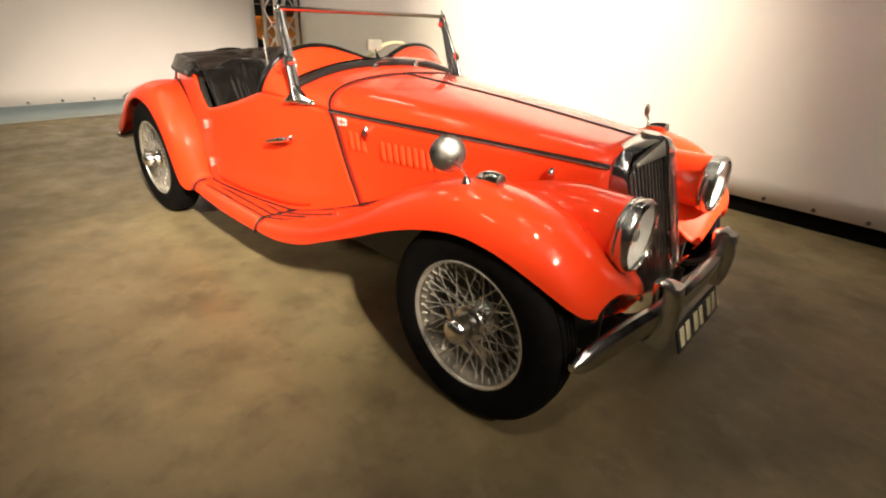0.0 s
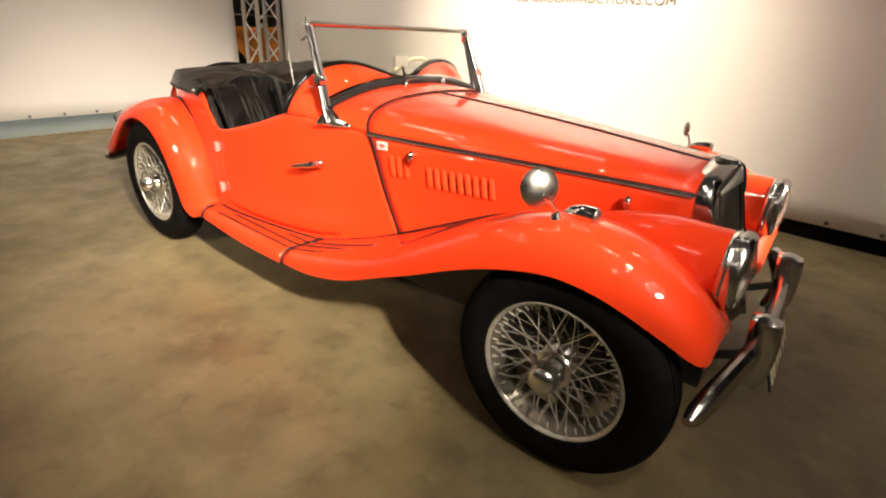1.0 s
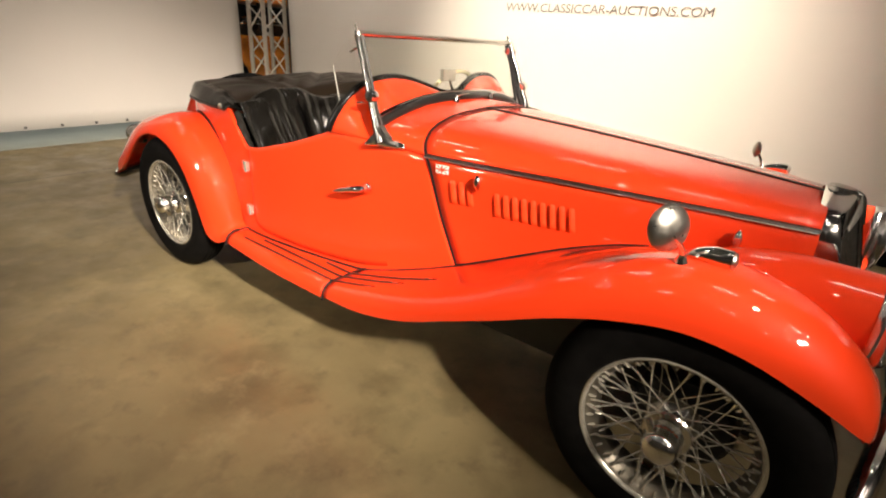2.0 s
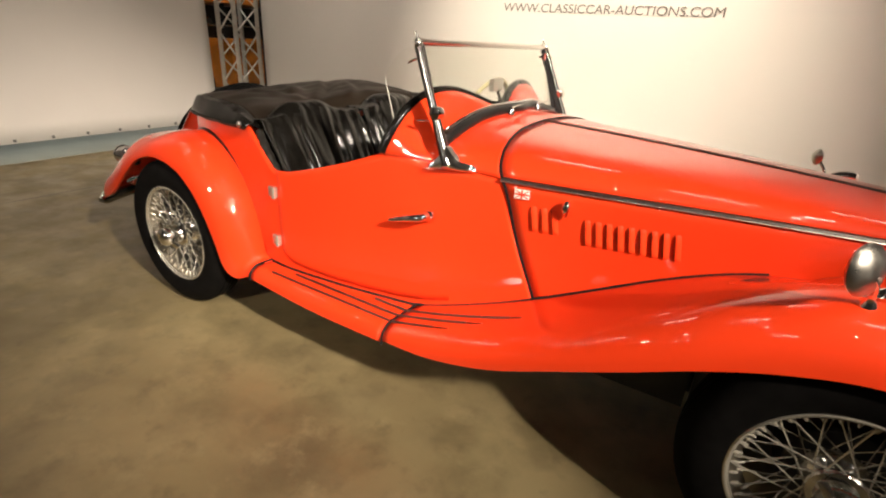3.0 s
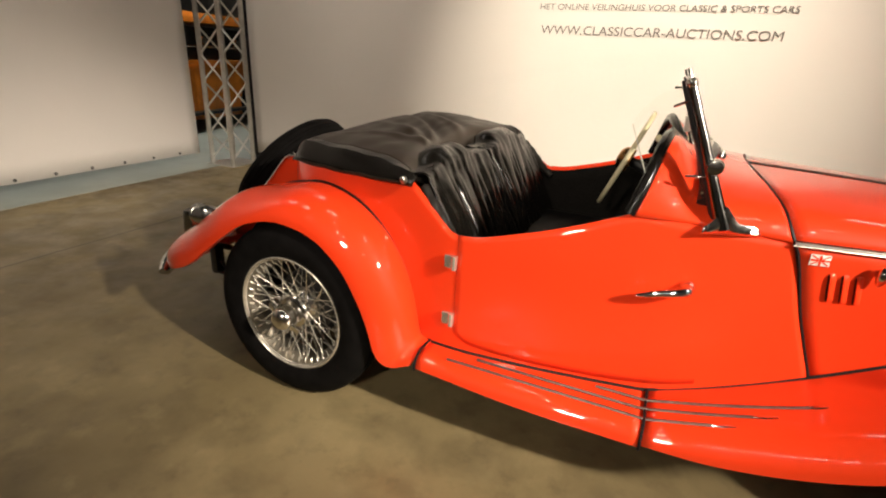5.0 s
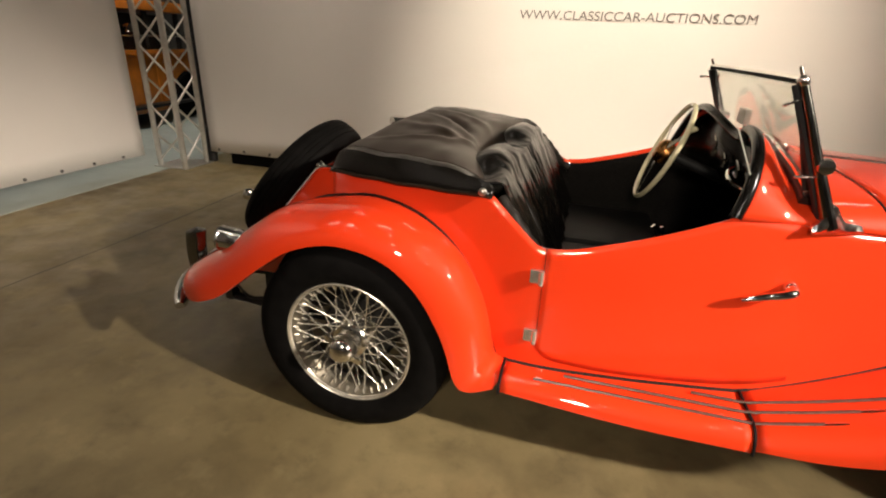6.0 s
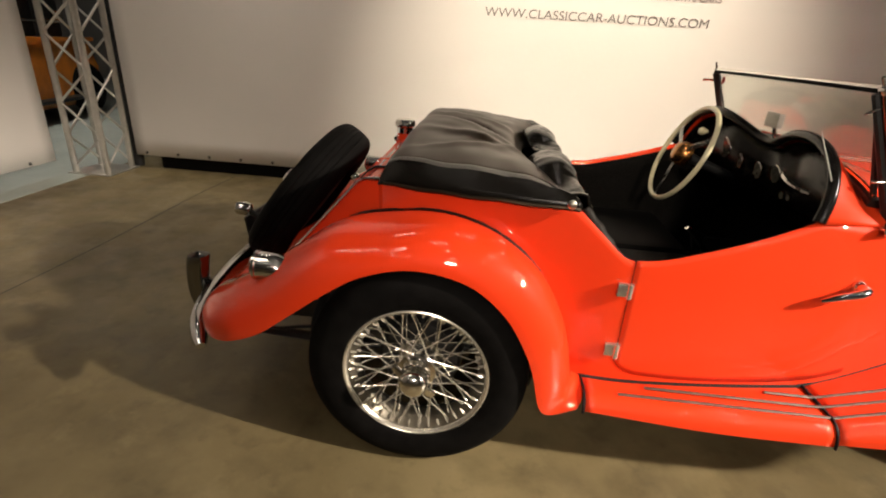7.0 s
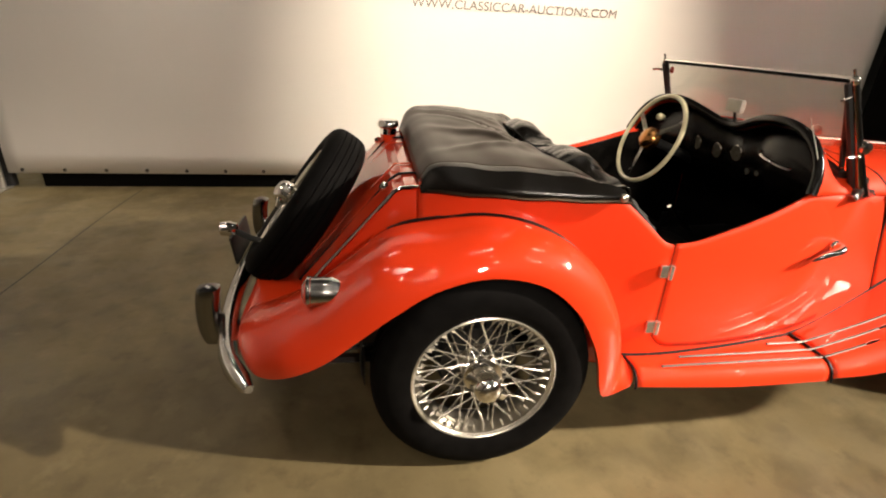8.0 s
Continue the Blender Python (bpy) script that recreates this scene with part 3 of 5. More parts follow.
# doors: slightly proud panels with a dark joint, hinges and handle
DOOR_FRONT = [(0.30, 1.336), (0.385, 1.331), (0.527, 1.31), (0.66, 1.252), (0.75, 1.19), (0.82, 1.10), (0.85, 1.06)]
DOOR_FOOT = [(0.574, 0.375), (0.60, 0.345), (0.68, 0.328), (0.9, 0.318), (1.17, 0.328), (1.34, 0.362)]
for s in (-1, 1):
    rows = []
    for v in np.linspace(0, 1, 20):
        row = []
        for u in np.linspace(0, 1, 40):
            x = 0.574 + u * 0.7
            for _ in range(5):
                z = spline(DOOR_FOOT, x) + v * (spline(SIDE_TOP, x) + 0.004 - spline(DOOR_FOOT, x))
                x = 0.574 + u * (spline(DOOR_FRONT, z) - 0.574)
            row.append((x, -side_w(x, z) - 0.0055 + 0.0040 * u**8, z))
        rows.append(row)
    door = part("door", mirrored(sheet(rows), s), RED, car, solid=0.006)
    joint = [r[0] for r in rows[::-1]] + list(rows[0][1:])
    part("door_joint", mirrored(tube([(p[0], p[1] + 0.002, p[2]) for p in joint], 0.0035, 6), s), BEAD, door)
    part("door_front_joint", mirrored(tube([(r[-1][0], r[-1][1] + 0.0025, r[-1][2]) for r in rows], 0.0016, 6), s), RED, door)
    for z in (0.613, 0.418):
        bm = block(0, 0, 0, 0.040, 0.012, 0.040, 0.004)
        tube([(0.012, -0.008, -0.022), (0.012, -0.008, 0.022)], 0.008, 10, bm)
        bmesh.ops.transform(bm, matrix=Matrix.Translation((0.556, -side_w(0.556, z) - 0.016, z)), verts=bm.verts)
        part("door_hinge", mirrored(bm, s), RIM, door, "worn chrome hinge")
    y = -side_w(1.17, 0.64)
    pts = curve_points([(1.205, y - 0.012, 0.650), (1.205, y - 0.040, 0.652), (1.185, y - 0.050, 0.648), (1.14, y - 0.052, 0.636), (1.085, y - 0.058, 0.620)], 16)
    bm = tube(pts, list(np.linspace(0.0150, 0.0105, 12)) + [0.0095, 0.008, 0.0065, 0.004], 12)
    lathe_bm = lathe([(0.0, -0.014), (0.014, -0.012), (0.020, -0.004), (0.020, 0.004)], 16)
    bmesh.ops.translate(lathe_bm, vec=(1.205, y - 0.006, 0.650), verts=lathe_bm.verts)
    me = bpy.data.meshes.new("tmp")
    lathe_bm.to_mesh(me)
    lathe_bm.free()
    bm.from_mesh(me)
    part("door_handle", mirrored(bm, s), CHROME, door, "chrome lever handle")

# running boards
BOARD_LIP = [(0.49, 0.725, 0.272), (0.84, 0.742, 0.262), (1.17, 0.742, 0.262)]
for s in (-1, 1):
    rows = []
    for x in np.linspace(0.49, 1.168, 26):
        wi = spline(SIDE_W, x) - 0.02
        wl, zl = spline([(r[0], r[1], r[2]) for r in BOARD_LIP], x)
        row = [(x, -wi, 0.298), (x, -wi - 0.03, 0.298)]
        for a in np.linspace(0, 1, 6)[1:]:
            row.append((x, -(wi + 0.03 + (wl - 0.045 - wi - 0.03) * a), 0.298 + 0.004 * a))
        for a in np.linspace(0, 90, 8)[1:]:
            row.append((x, -(wl - 0.045 + 0.045 * math.sin(radians(a))), zl - 0.012 + (0.302 - zl + 0.012) * math.cos(radians(a))))
        row.append((x, -wl + 0.012, zl - 0.016))
        rows.append(row)
    part("running_board", mirrored(sheet(rows), s), RED, car, solid=0.004)

# front wings
FW = [  # x, inner w, inner z, crown w, crown z, lip w, lip z
    (1.17, 0.535, 0.298, 0.660, 0.304, 0.742, 0.258), (1.35, 0.490, 0.345, 0.650, 0.345, 0.747, 0.272), (1.56, 0.440, 0.417, 0.640, 0.408, 0.750, 0.325), (1.75, 0.395, 0.500, 0.630, 0.492, 0.752, 0.408),
    (1.91, 0.360, 0.570, 0.625, 0.583, 0.752, 0.480), (2.065, 0.325, 0.622, 0.620, 0.672, 0.750, 0.553), (2.21, 0.290, 0.645, 0.615, 0.735, 0.746, 0.606), (2.35, 0.255, 0.635, 0.610, 0.757, 0.740, 0.634),
    (2.47, 0.230, 0.595, 0.602, 0.742, 0.730, 0.621), (2.57, 0.220, 0.540, 0.592, 0.702, 0.715, 0.585), (2.64, 0.220, 0.490, 0.580, 0.650, 0.695, 0.548), (2.69, 0.225, 0.452, 0.560, 0.594, 0.666, 0.512),
    (2.717, 0.24, 0.435, 0.536, 0.545, 0.630, 0.488), (2.727, 0.26, 0.425, 0.512, 0.505, 0.590, 0.476)]


def front_wing_row(x):
    wi, zi, wc, zc, wl, zl = spline(FW, x)
    row = []
    for a in np.linspace(0, 1, 18):
        f = (1 - math.cos(math.pi * a)) / 2
        row.append((x, -(wi + (wc - wi) * a), zi + (zc - zi) * (0.8 * f + 0.2 * math.sin(math.pi / 2 * a))))
    for a in np.linspace(0, 90, 12)[1:]:
        row.append((x, -(wc + (wl - wc) * math.sin(radians(a)) ** 0.85), zl + (zc - zl) * math.cos(radians(a)) ** 0.85))
    row.append((x, -wl + 0.010, zl - 0.004))
    return row


stations = [1.17 + 1.557 * (1 - (1 - u) ** 1.35) for u in np.linspace(0, 1, 64)]
wing_rows = [front_wing_row(x) for x in stations]
for s in (-1, 1):
    nose = [(p[0] - 0.012, p[1], p[2] - 0.02) for p in wing_rows[-1]]
    part("front_wing", mirrored(sheet(wing_rows + [nose]), s), RED, car, solid=0.005)
    bead = []
    for x, r in zip(stations, wing_rows):
        if 1.17 < x < 2.16:
            z = spline(FW, x)[1]
            for _ in range(3):
                w = bonnet_w(x, z) if x > 1.5 else side_w(x, z)
                z = float(np.interp(-w, [p[1] for p in r[::-1]], [p[2] for p in r[::-1]]))
            bead.append((x, -w - 0.002, max(z, 0.297) + 0.003))
    mid = np.array(bead)
    for _ in range(4):
        mid[1:-1] = (mid[:-2] + 2 * mid[1:-1] + mid[2:]) / 4
    bead = [tuple(p) for p in mid]
    bead = [(0.47, -side_w(0.47, 0.3) - 0.006, 0.300)] + [(x, -side_w(x, 0.3) - 0.006, 0.301) for x in np.linspace(0.55, 1.15, 10)] + bead
    part("wing_piping", mirrored(tube(bead, 0.0068, 6), s), BEAD, car, "black piping along the wing joint")
    # cross joints of the running board
    for x in (0.488, 1.170):
        w0 = spline(SIDE_W, x) - 0.005
        wl, zl = spline(BOARD_LIP, min(max(x, 0.49), 1.17))
        pts = [(x, -w0, 0.304), (x, -(wl - 0.045), 0.307)] + [(x, -(wl - 0.045 + 0.049 * math.sin(radians(a))), zl - 0.014 + (0.308 - zl + 0.012) * math.cos(radians(a))) for a in (20, 40, 60, 80, 95)]
        part("board_joint", mirrored(tube(pts, 0.0044, 6), s), BEAD, car, "black piping joint")
    # tread strips
    for w, x0, x1 in ((0.606, 1.03, 1.56), (0.650, 0.67, 1.446), (0.693, 0.585, 1.355)):
        pts = []
        for x in np.linspace(x0, x1, 30):
            ww = w - (0.0 if x < 1.17 else 0.06 * (x - 1.17))
            if x < 1.168:
                z = 0.302
            else:
                r = front_wing_row(x)
                z = np.interp(-ww, [p[1] for p in r[::-1]], [p[2] for p in r[::-1]])
            pts.append((x, -max(ww, side_w(x, 0.3) + 0.015), z + 0.005))
        strip = part("tread_strip", mirrored(tube(pts, 0.0052, 6, flat=0.7), s), TREAD, car, "ribbed metal tread strip")
        part("strip_end", mirrored(tube([pts[-2], pts[-1], 2 * np.array(pts[-1]) - np.array(pts[-2])], [0.005, 0.0065, 0.003], 8, flat=0.7), s), CHROME, strip, "bright strip end")

# rear wings
RW = [  # lip x z, inner x z, inner w, lip w
    (0.470, 0.262, 0.492, 0.300, 0.600, 0.722), (0.395, 0.235, 0.455, 0.310, 0.605, 0.728), (0.358, 0.275, 0.438, 0.36, 0.605, 0.748), (0.330, 0.380, 0.420, 0.44, 0.605, 0.757), (0.298, 0.460, 0.385, 0.532, 0.60, 0.760), (0.234, 0.561, 0.312, 0.640, 0.592, 0.760),
    (0.130, 0.642, 0.185, 0.726, 0.575, 0.760), (-0.015, 0.669, 0.03, 0.756, 0.538, 0.760), (-0.155, 0.634, -0.13, 0.726, 0.478, 0.760), (-0.27, 0.56, -0.265, 0.680, 0.44, 0.760), (-0.36, 0.490, -0.37, 0.598, 0.437, 0.758),
    (-0.455, 0.420, -0.47, 0.515, 0.436, 0.755), (-0.555, 0.378, -0.575, 0.458, 0.43, 0.742), (-0.630, 0.368, -0.655, 0.43, 0.43, 0.705), (-0.668, 0.378, -0.690, 0.415, 0.44, 0.640), (-0.680, 0.390, -0.697, 0.408, 0.45, 0.58)]
tab = [(i, *r) for i, r in enumerate(RW)]
CREST = [(0, 0.15), (6, 0.20), (8, 0.26), (9, 0.42), (10, 0.60), (11, 0.72), (12, 0.70), (13, 0.5), (15, 0.3)]  # how far the wing bulges over its inner edge
for s in (-1, 1):
    rows = []
    for k in np.linspace(0, len(RW) - 1, 70):
        lx, lz, ix, iz, wi, wl = spline(tab, k)
        row = []
        for a in np.linspace(0, 90, 20):
            f = math.cos(radians(a)) + spline(CREST, k) * math.sin(radians(2 * a))
            row.append((lx + (ix - lx) * f, -(wi + (wl - wi) * math.sin(radians(a))), lz + (iz - lz) * f))
        row.append((lx + 0.0, -wl + 0.012, lz - 0.003))
        rows.append(row)
    part("rear_wing", mirrored(sheet(rows), s), RED, car, solid=0.005)
    bead = []
    for k in np.linspace(1, 9, 30):
        lx, lz, ix, iz, wi, wl = spline(tab, k)
        bead.append((ix, -max(wi, side_w(max(ix, -0.17), iz)) - 0.002, iz + 0.004))
    part("rear_wing_piping", mirrored(tube(bead, 0.006, 6), s), BEAD, car, "black piping along the wing joint")

# inner wheel housings, chassis and underside
part("underbody", block(1.1, 0, 0.30, 2.9, 0.62, 0.06, 0.02), BLACK, car, "dark underbody")
for s in (-1, 1):
    part("brake_rod", tube(curve_points([(-0.58, s * 0.50, 0.315), (-0.52, s * 0.52, 0.290), (-0.42, s * 0.52, 0.305), (-0.30, s * 0.52, 0.32)], 10), 0.006, 6), BLACK, car, "thin black rod under the tail")
    part("chassis_rail", block(1.05, s * 0.28, 0.255, 3.3, 0.06, 0.09, 0.01), BLACK, car, "black chassis rail")
    part("inner_arch_front", block(2.36, s * 0.365, 0.37, 0.60, 0.02, 0.34, 0.005), BLACK, car)
    bm = lathe([(0.0, 0.0), (0.352, 0.0), (0.352, -0.17)], 48)
    bmesh.ops.delete(bm, geom=[v for v in bm.verts if v.co.z < -0.10], context="VERTS")
    part("wheel_housing", bm, BLACK, car, "black inner wheel housing", solid=0.004, matrix=Matrix.Translation((0, s * 0.44, TYRE_R)) @ (Matrix.Rotation(radians(180), 4, "Z") if s > 0 else Matrix()))
    for x, y in ((0.0, 0.585), (AXLE, 0.552)):
        part("brake_drum", lathe([(0.0, -0.06), (0.115, -0.06), (0.125, -0.05), (0.130, 0.0), (0.130, 0.03), (0.0, 0.03)], 32), BLACK, car, matrix=Matrix.Translation((x, s * y, TYRE_R)) @ (Matrix.Rotation(radians(180), 4, "Z") if s > 0 else Matrix()))
    part("leaf_spring", tube(curve_points([(-0.66, s * 0.46, 0.245), (-0.3, s * 0.46, 0.225), (0.0, s * 0.46, 0.24), (0.4, s * 0.46, 0.30)], 12), 0.022, 6, flat=0.6), BLACK, car, "black leaf spring")
    part("spring_shackle", block(-0.645, s * 0.46, 0.30, 0.035, 0.05, 0.13, 0.01), BLACK, car)
for x, n in ((0.0, "rear_axle"), (AXLE, "front_axle")):
    part(n, tube([(x, -0.6, TYRE_R), (x, 0.6, TYRE_R)], 0.035, 10), BLACK, car)
# unseen black panels added to stop light passing under the bonnet
for s in (-1, 1):
    part("side_light_block", block(1.62, s * 0.37, 0.31, 0.86, 0.012, 0.26, 0.0), BLACK, car, "unseen black panel that blocks light under the bonnet")
# unseen block in the engine's place, added to keep light out below
part("under_engine_block", block(2.10, 0, 0.27, 0.95, 0.56, 0.20, 0.03), BLACK, car)
part("exhaust_pipe", tube(curve_points([(1.6, 0.2, 0.24), (0.3, 0.2, 0.22), (-0.3, 0.2, 0.26), (-0.78, 0.2, 0.25)], 14), 0.02, 10), STEEL, car)

# radiator shell and grille
part("radiator_core", block(0, 0, 0, 0.03, 0.36, 0.44, 0.01, m=Matrix.Translation((2.578, 0, 0.575)) @ Matrix.Rotation(radians(-14), 4, "Y")), BLACK, car)


def rad_x(z, y=0.0):
    """The grille's face: sloped, and swept back to both sides of the centre."""
    return 2.598 + (0.83 - z) * 0.29 - 0.034 * (abs(y) / 0.19) ** 1.25


OUT = [(0.175, 0.345), (0.195, 0.40), (0.207, 0.55), (0.213, 0.70), (0.212, 0.775), (0.196, 0.803), (0.150, 0.824), (0.09, 0.839), (0.0, 0.851)]
INN = [(0.166, 0.360), (0.184, 0.41), (0.195, 0.55), (0.201, 0.66), (0.201, 0.758), (0.190, 0.774), (0.12, 0.784), (0.06, 0.791), (0.0, 0.795)]
out = [(-w, z) for w, z in (tuple(p) for p in curve_points(OUT, 24))]
inn = [(-w, z) for w, z in (tuple(p) for p in curve_points(INN, 24))]
out, inn = out + [(-w, z) for w, z in out[-2::-1]], inn + [(-w, z) for w, z in inn[-2::-1]]
rows = [[(2.512, y * 1.055, z - 0.001) for y, z in out], [(2.540, y * 1.050, z - 0.001) for y, z in out], [(rad_x(z, y) - 0.012, y, z) for y, z in out], [(rad_x(z, y) - 0.002, y * 0.985, z - 0.006) for y, z in out],
        [(rad_x(z, y) + 0.002, (y * 0.5 + v * 0.5), (z + q) / 2) for (y, z), (v, q) in zip(out, inn)], [(rad_x(q, v) - 0.002, v, q) for v, q in inn], [(rad_x(q, v) - 0.026, v * 0.98, q) for v, q in inn]]
part("radiator_shell", sheet(rows), SHELL, car, "polished chrome radiator shell", solid=0.002)
slat = None
for i in range(-10, 11):
    y = i * 0.0188
    zt = np.interp(abs(y), [w for w, z in INN[:3:-1]], [z for w, z in INN[:3:-1]]) - 0.004 if abs(y) < 0.188 else 0.758
    pts = [(rad_x(z, y) - 0.006, y * (0.86 + 0.14 * (z - 0.36) / 0.37), z) for z in np.linspace(0.362, zt, 8)]
    if i == 0:
        part("grille_bar", tube([(p[0] + 0.006, p[1], p[2]) for p in pts], 0.009, 8), CHROME, car, "chrome grille centre bar")
    else:
        part("grille_slat", tube(pts, 0.0048, 6), DARKCHROME, car)
# octagonal cap
bm = bmesh.new()
bmesh.ops.create_cone(bm, cap_ends=True, segments=8, radius1=0.040, radius2=0.036, depth=0.015)
bmesh.ops.bevel(bm, geom=bm.edges[:], offset=0.003, segments=2, affect="EDGES")
part("radiator_cap", bm, BUMPER, car, "octagonal chrome filler cap", matrix=Matrix.Translation((2.552, 0, 0.852)) @ Matrix.Rotation(radians(6), 4, "Y") @ Matrix.Rotation(radians(22.5), 4, "Z"))
# panel from grille to shell peak, pale for a bright reflection, under the centre rib
rows = []
for y in np.linspace(-0.17, 0.17, 19):
    lo = float(np.interp(abs(y), [w for w, z in INN[:3:-1]], [z for w, z in INN[:3:-1]]))
    hi = max(lo + 0.002, 0.847 - 0.33 * abs(y))
    rows.append([(rad_x(z, y) + 0.005, y, z) for z in (lo + 0.001, (lo + hi) / 2, hi)])
part("radiator_panel", sheet(rows), SILVER, car, "pale panel above the grille, bright reflection put into its colour", solid=0.003)
part("radiator_rib", tube(curve_points([(rad_x(0.765) + 0.006, 0, 0.765), (rad_x(0.80) + 0.008, 0, 0.80), (rad_x(0.84) + 0.004, 0, 0.842), (2.578, 0, 0.851)], 10), 0.007, 8), BUMPER, car, "chrome rib over the radiator peak")

# headlamps in their fairings, side lamps, apron
for s in (-1, 1):
    w, z = 0.368, 0.642
    pts = [(2.19, -0.345, 0.625), (2.30, -0.345, 0.641), (2.42, -0.353, 0.642), (2.54, -0.361, 0.642), (2.62, -0.366, 0.642), (2.682, -0.368, 0.642)]
    part("lamp_fairing", mirrored(tube(curve_points(pts, 20), [0.006 + 0.098 * math.sin(math.pi / 2 * min(1, u * 1.35)) for u in np.linspace(0, 1, 20)], 32), s), RED, car)
    turn = Matrix.Translation((2.690, s * w, z)) @ Matrix.Rotation(radians(90), 4, "Z")
    lamp = part("headlamp", lathe([(0.100, 0.022), (0.108, 0.016), (0.110, 0.008), (0.107, 0.002), (0.111, -0.006), (0.111, -0.018), (0.106, -0.028), (0.097, -0.034), (0.094, -0.026), (0.090, -0.01)], 40), BUMPER, car, "chrome headlamp rim", matrix=turn)
    g = part("headlamp_lens", lathe([(0.0955, -0.026), (0.08, -0.036), (0.05, -0.046), (0.02, -0.050), (0.0, -0.0505)], 40), LAMPGLASS, lamp, "clear ribbed headlamp glass")
    g.visible_shadow = False
    part("reflector", lathe([(0.094, -0.022), (0.075, -0.004), (0.05, 0.012), (0.02, 0.022), (0.0, 0.024)], 40), REFLECTOR, lamp, "silvered reflector bowl")
    part("bulb_shield", lathe([(0.0, -0.02), (0.018, -0.016), (0.022, 0.0), (0.016, 0.02)], 20), SILVER, lamp)
    for k in range(-7, 8):
        h = math.sqrt(0.092**2 - (k * 0.012) ** 2)
        part("lens_rib", tube([(k * 0.012, -0.0275 - 0.022 * (1 - (k * 0.012 / 0.0955) ** 2 - (zz / 0.0955) ** 2), zz) for zz in np.linspace(-h, h, 9)], 0.0020, 5), LAMPGLASS, lamp).visible_shadow = False
    bm = tube(curve_points([(2.300, 0, -0.002), (2.32, 0, 0.006), (2.345, 0, 0.011), (2.37, 0, 0.012), (2.390, 0, 0.012)], 12), [0.004, 0.009, 0.013, 0.016, 0.018, 0.020, 0.0215, 0.0225, 0.023, 0.023, 0.0225, 0.0215], 20)
    part("side_lamp", bm, CHROME, car, "chrome torpedo side lamp", matrix=Matrix.Translation((0, s * 0.615, 0.760)))
    part("side_lamp_lens", lathe([(0.020, 0.0), (0.018, -0.005), (0.010, -0.009), (0, -0.010)], 20), BRUSHED, car, matrix=Matrix.Translation((2.391, s * 0.615, 0.772)) @ Matrix.Rotation(radians(90), 4, "Z"))
    rows = []
    for t in np.linspace(0, 1, 10):
        ww = 0.19 + 0.30 * t
        rows.append([(2.56 + 0.08 * f + 0.03 * math.sin(math.pi * t), -ww, 0.62 - 0.24 * f + 0.05 * t * f) for f in np.linspace(0, 1, 10)])
    part("front_apron", mirrored(sheet(rows), s), RED, car, solid=0.004)
part("apron_centre", sheet([[(2.70 - 0.10 * f, y, 0.36 - 0.09 * f) for f in np.linspace(0, 1, 6)] for y in np.linspace(-0.3, 0.3, 12)]), RED, car, solid=0.004)

# wing mirror on the right wing; the left wing carries a small mascot-like mirror stem
mir = part("wing_mirror", lathe([(0.0, 0.010), (0.03, 0.006), (0.048, -0.004), (0.052, -0.010), (0.050, -0.015), (0.042, -0.021), (0.028, -0.027), (0.012, -0.030), (0.0, -0.0305)], 32), MIRRORBACK, car, "round dull chrome wing mirror",
           matrix=Matrix.Translation((2.255, -0.690, 0.833)) @ Matrix.Rotation(radians(52), 4, "Z") @ Matrix.Rotation(radians(-10), 4, "X"))
part("mirror_stem", tube(curve_points([(2.298, -0.650, 0.752), (2.296, -0.657, 0.775), (2.290, -0.680, 0.800), (2.275, -0.703, 0.822), (2.262, -0.694, 0.832)], 12), [0.016, 0.011] + [0.0065] * 7 + [0.009, 0.011, 0.010], 10), SOFTCHROME, car)
mir2 = part("wing_mirror", lathe([(0.0, 0.010), (0.03, 0.006), (0.048, -0.004), (0.052, -0.010), (0.050, -0.015), (0.042, -0.021), (0.028, -0.027), (0.012, -0.030), (0.0, -0.0305)], 32), MIRRORBACK, car, "round dull chrome wing mirror",
            matrix=Matrix.Translation((2.255, 0.690, 0.822)) @ Matrix.Rotation(radians(118), 4, "Z") @ Matrix.Scale(0.62, 4))
part("mirror_stem", tube(curve_points([(2.298, 0.650, 0.752), (2.293, 0.655, 0.78), (2.275, 0.672, 0.805), (2.262, 0.684, 0.828)], 10), [0.014, 0.008] + [0.006] * 8, 10), SOFTCHROME, car)


# bumpers
def blade(pts, height, thick):
    rows = []
    path = curve_points(pts, 40)

    for i, p in enumerate(path):
        a, b = path[max(i - 1, 0)], path[min(i + 1, 39)]
        t = Vector(b) - Vector(a)
        t.z = 0
        o = Vector((t.y, -t.x, 0)).normalized()
        e = math.sqrt(max(0.02, 1 - (abs(i - 19.5) / 19.6) ** 14)) * (1 - 0.05 * (abs(i - 19.5) / 19.5) ** 3)
        row = []
        for k in range(14):
            g = 2 * math.pi * k / 14
            row.append(Vector(p) + o * thick * math.sqrt(e) * math.cos(g) + Vector((0, 0, height / 2 * e * math.sin(g))))
        rows.append(row)
    bm = sheet(rows, closed=True)
    bmesh.ops.holes_fill(bm, edges=bm.edges)
    return bm


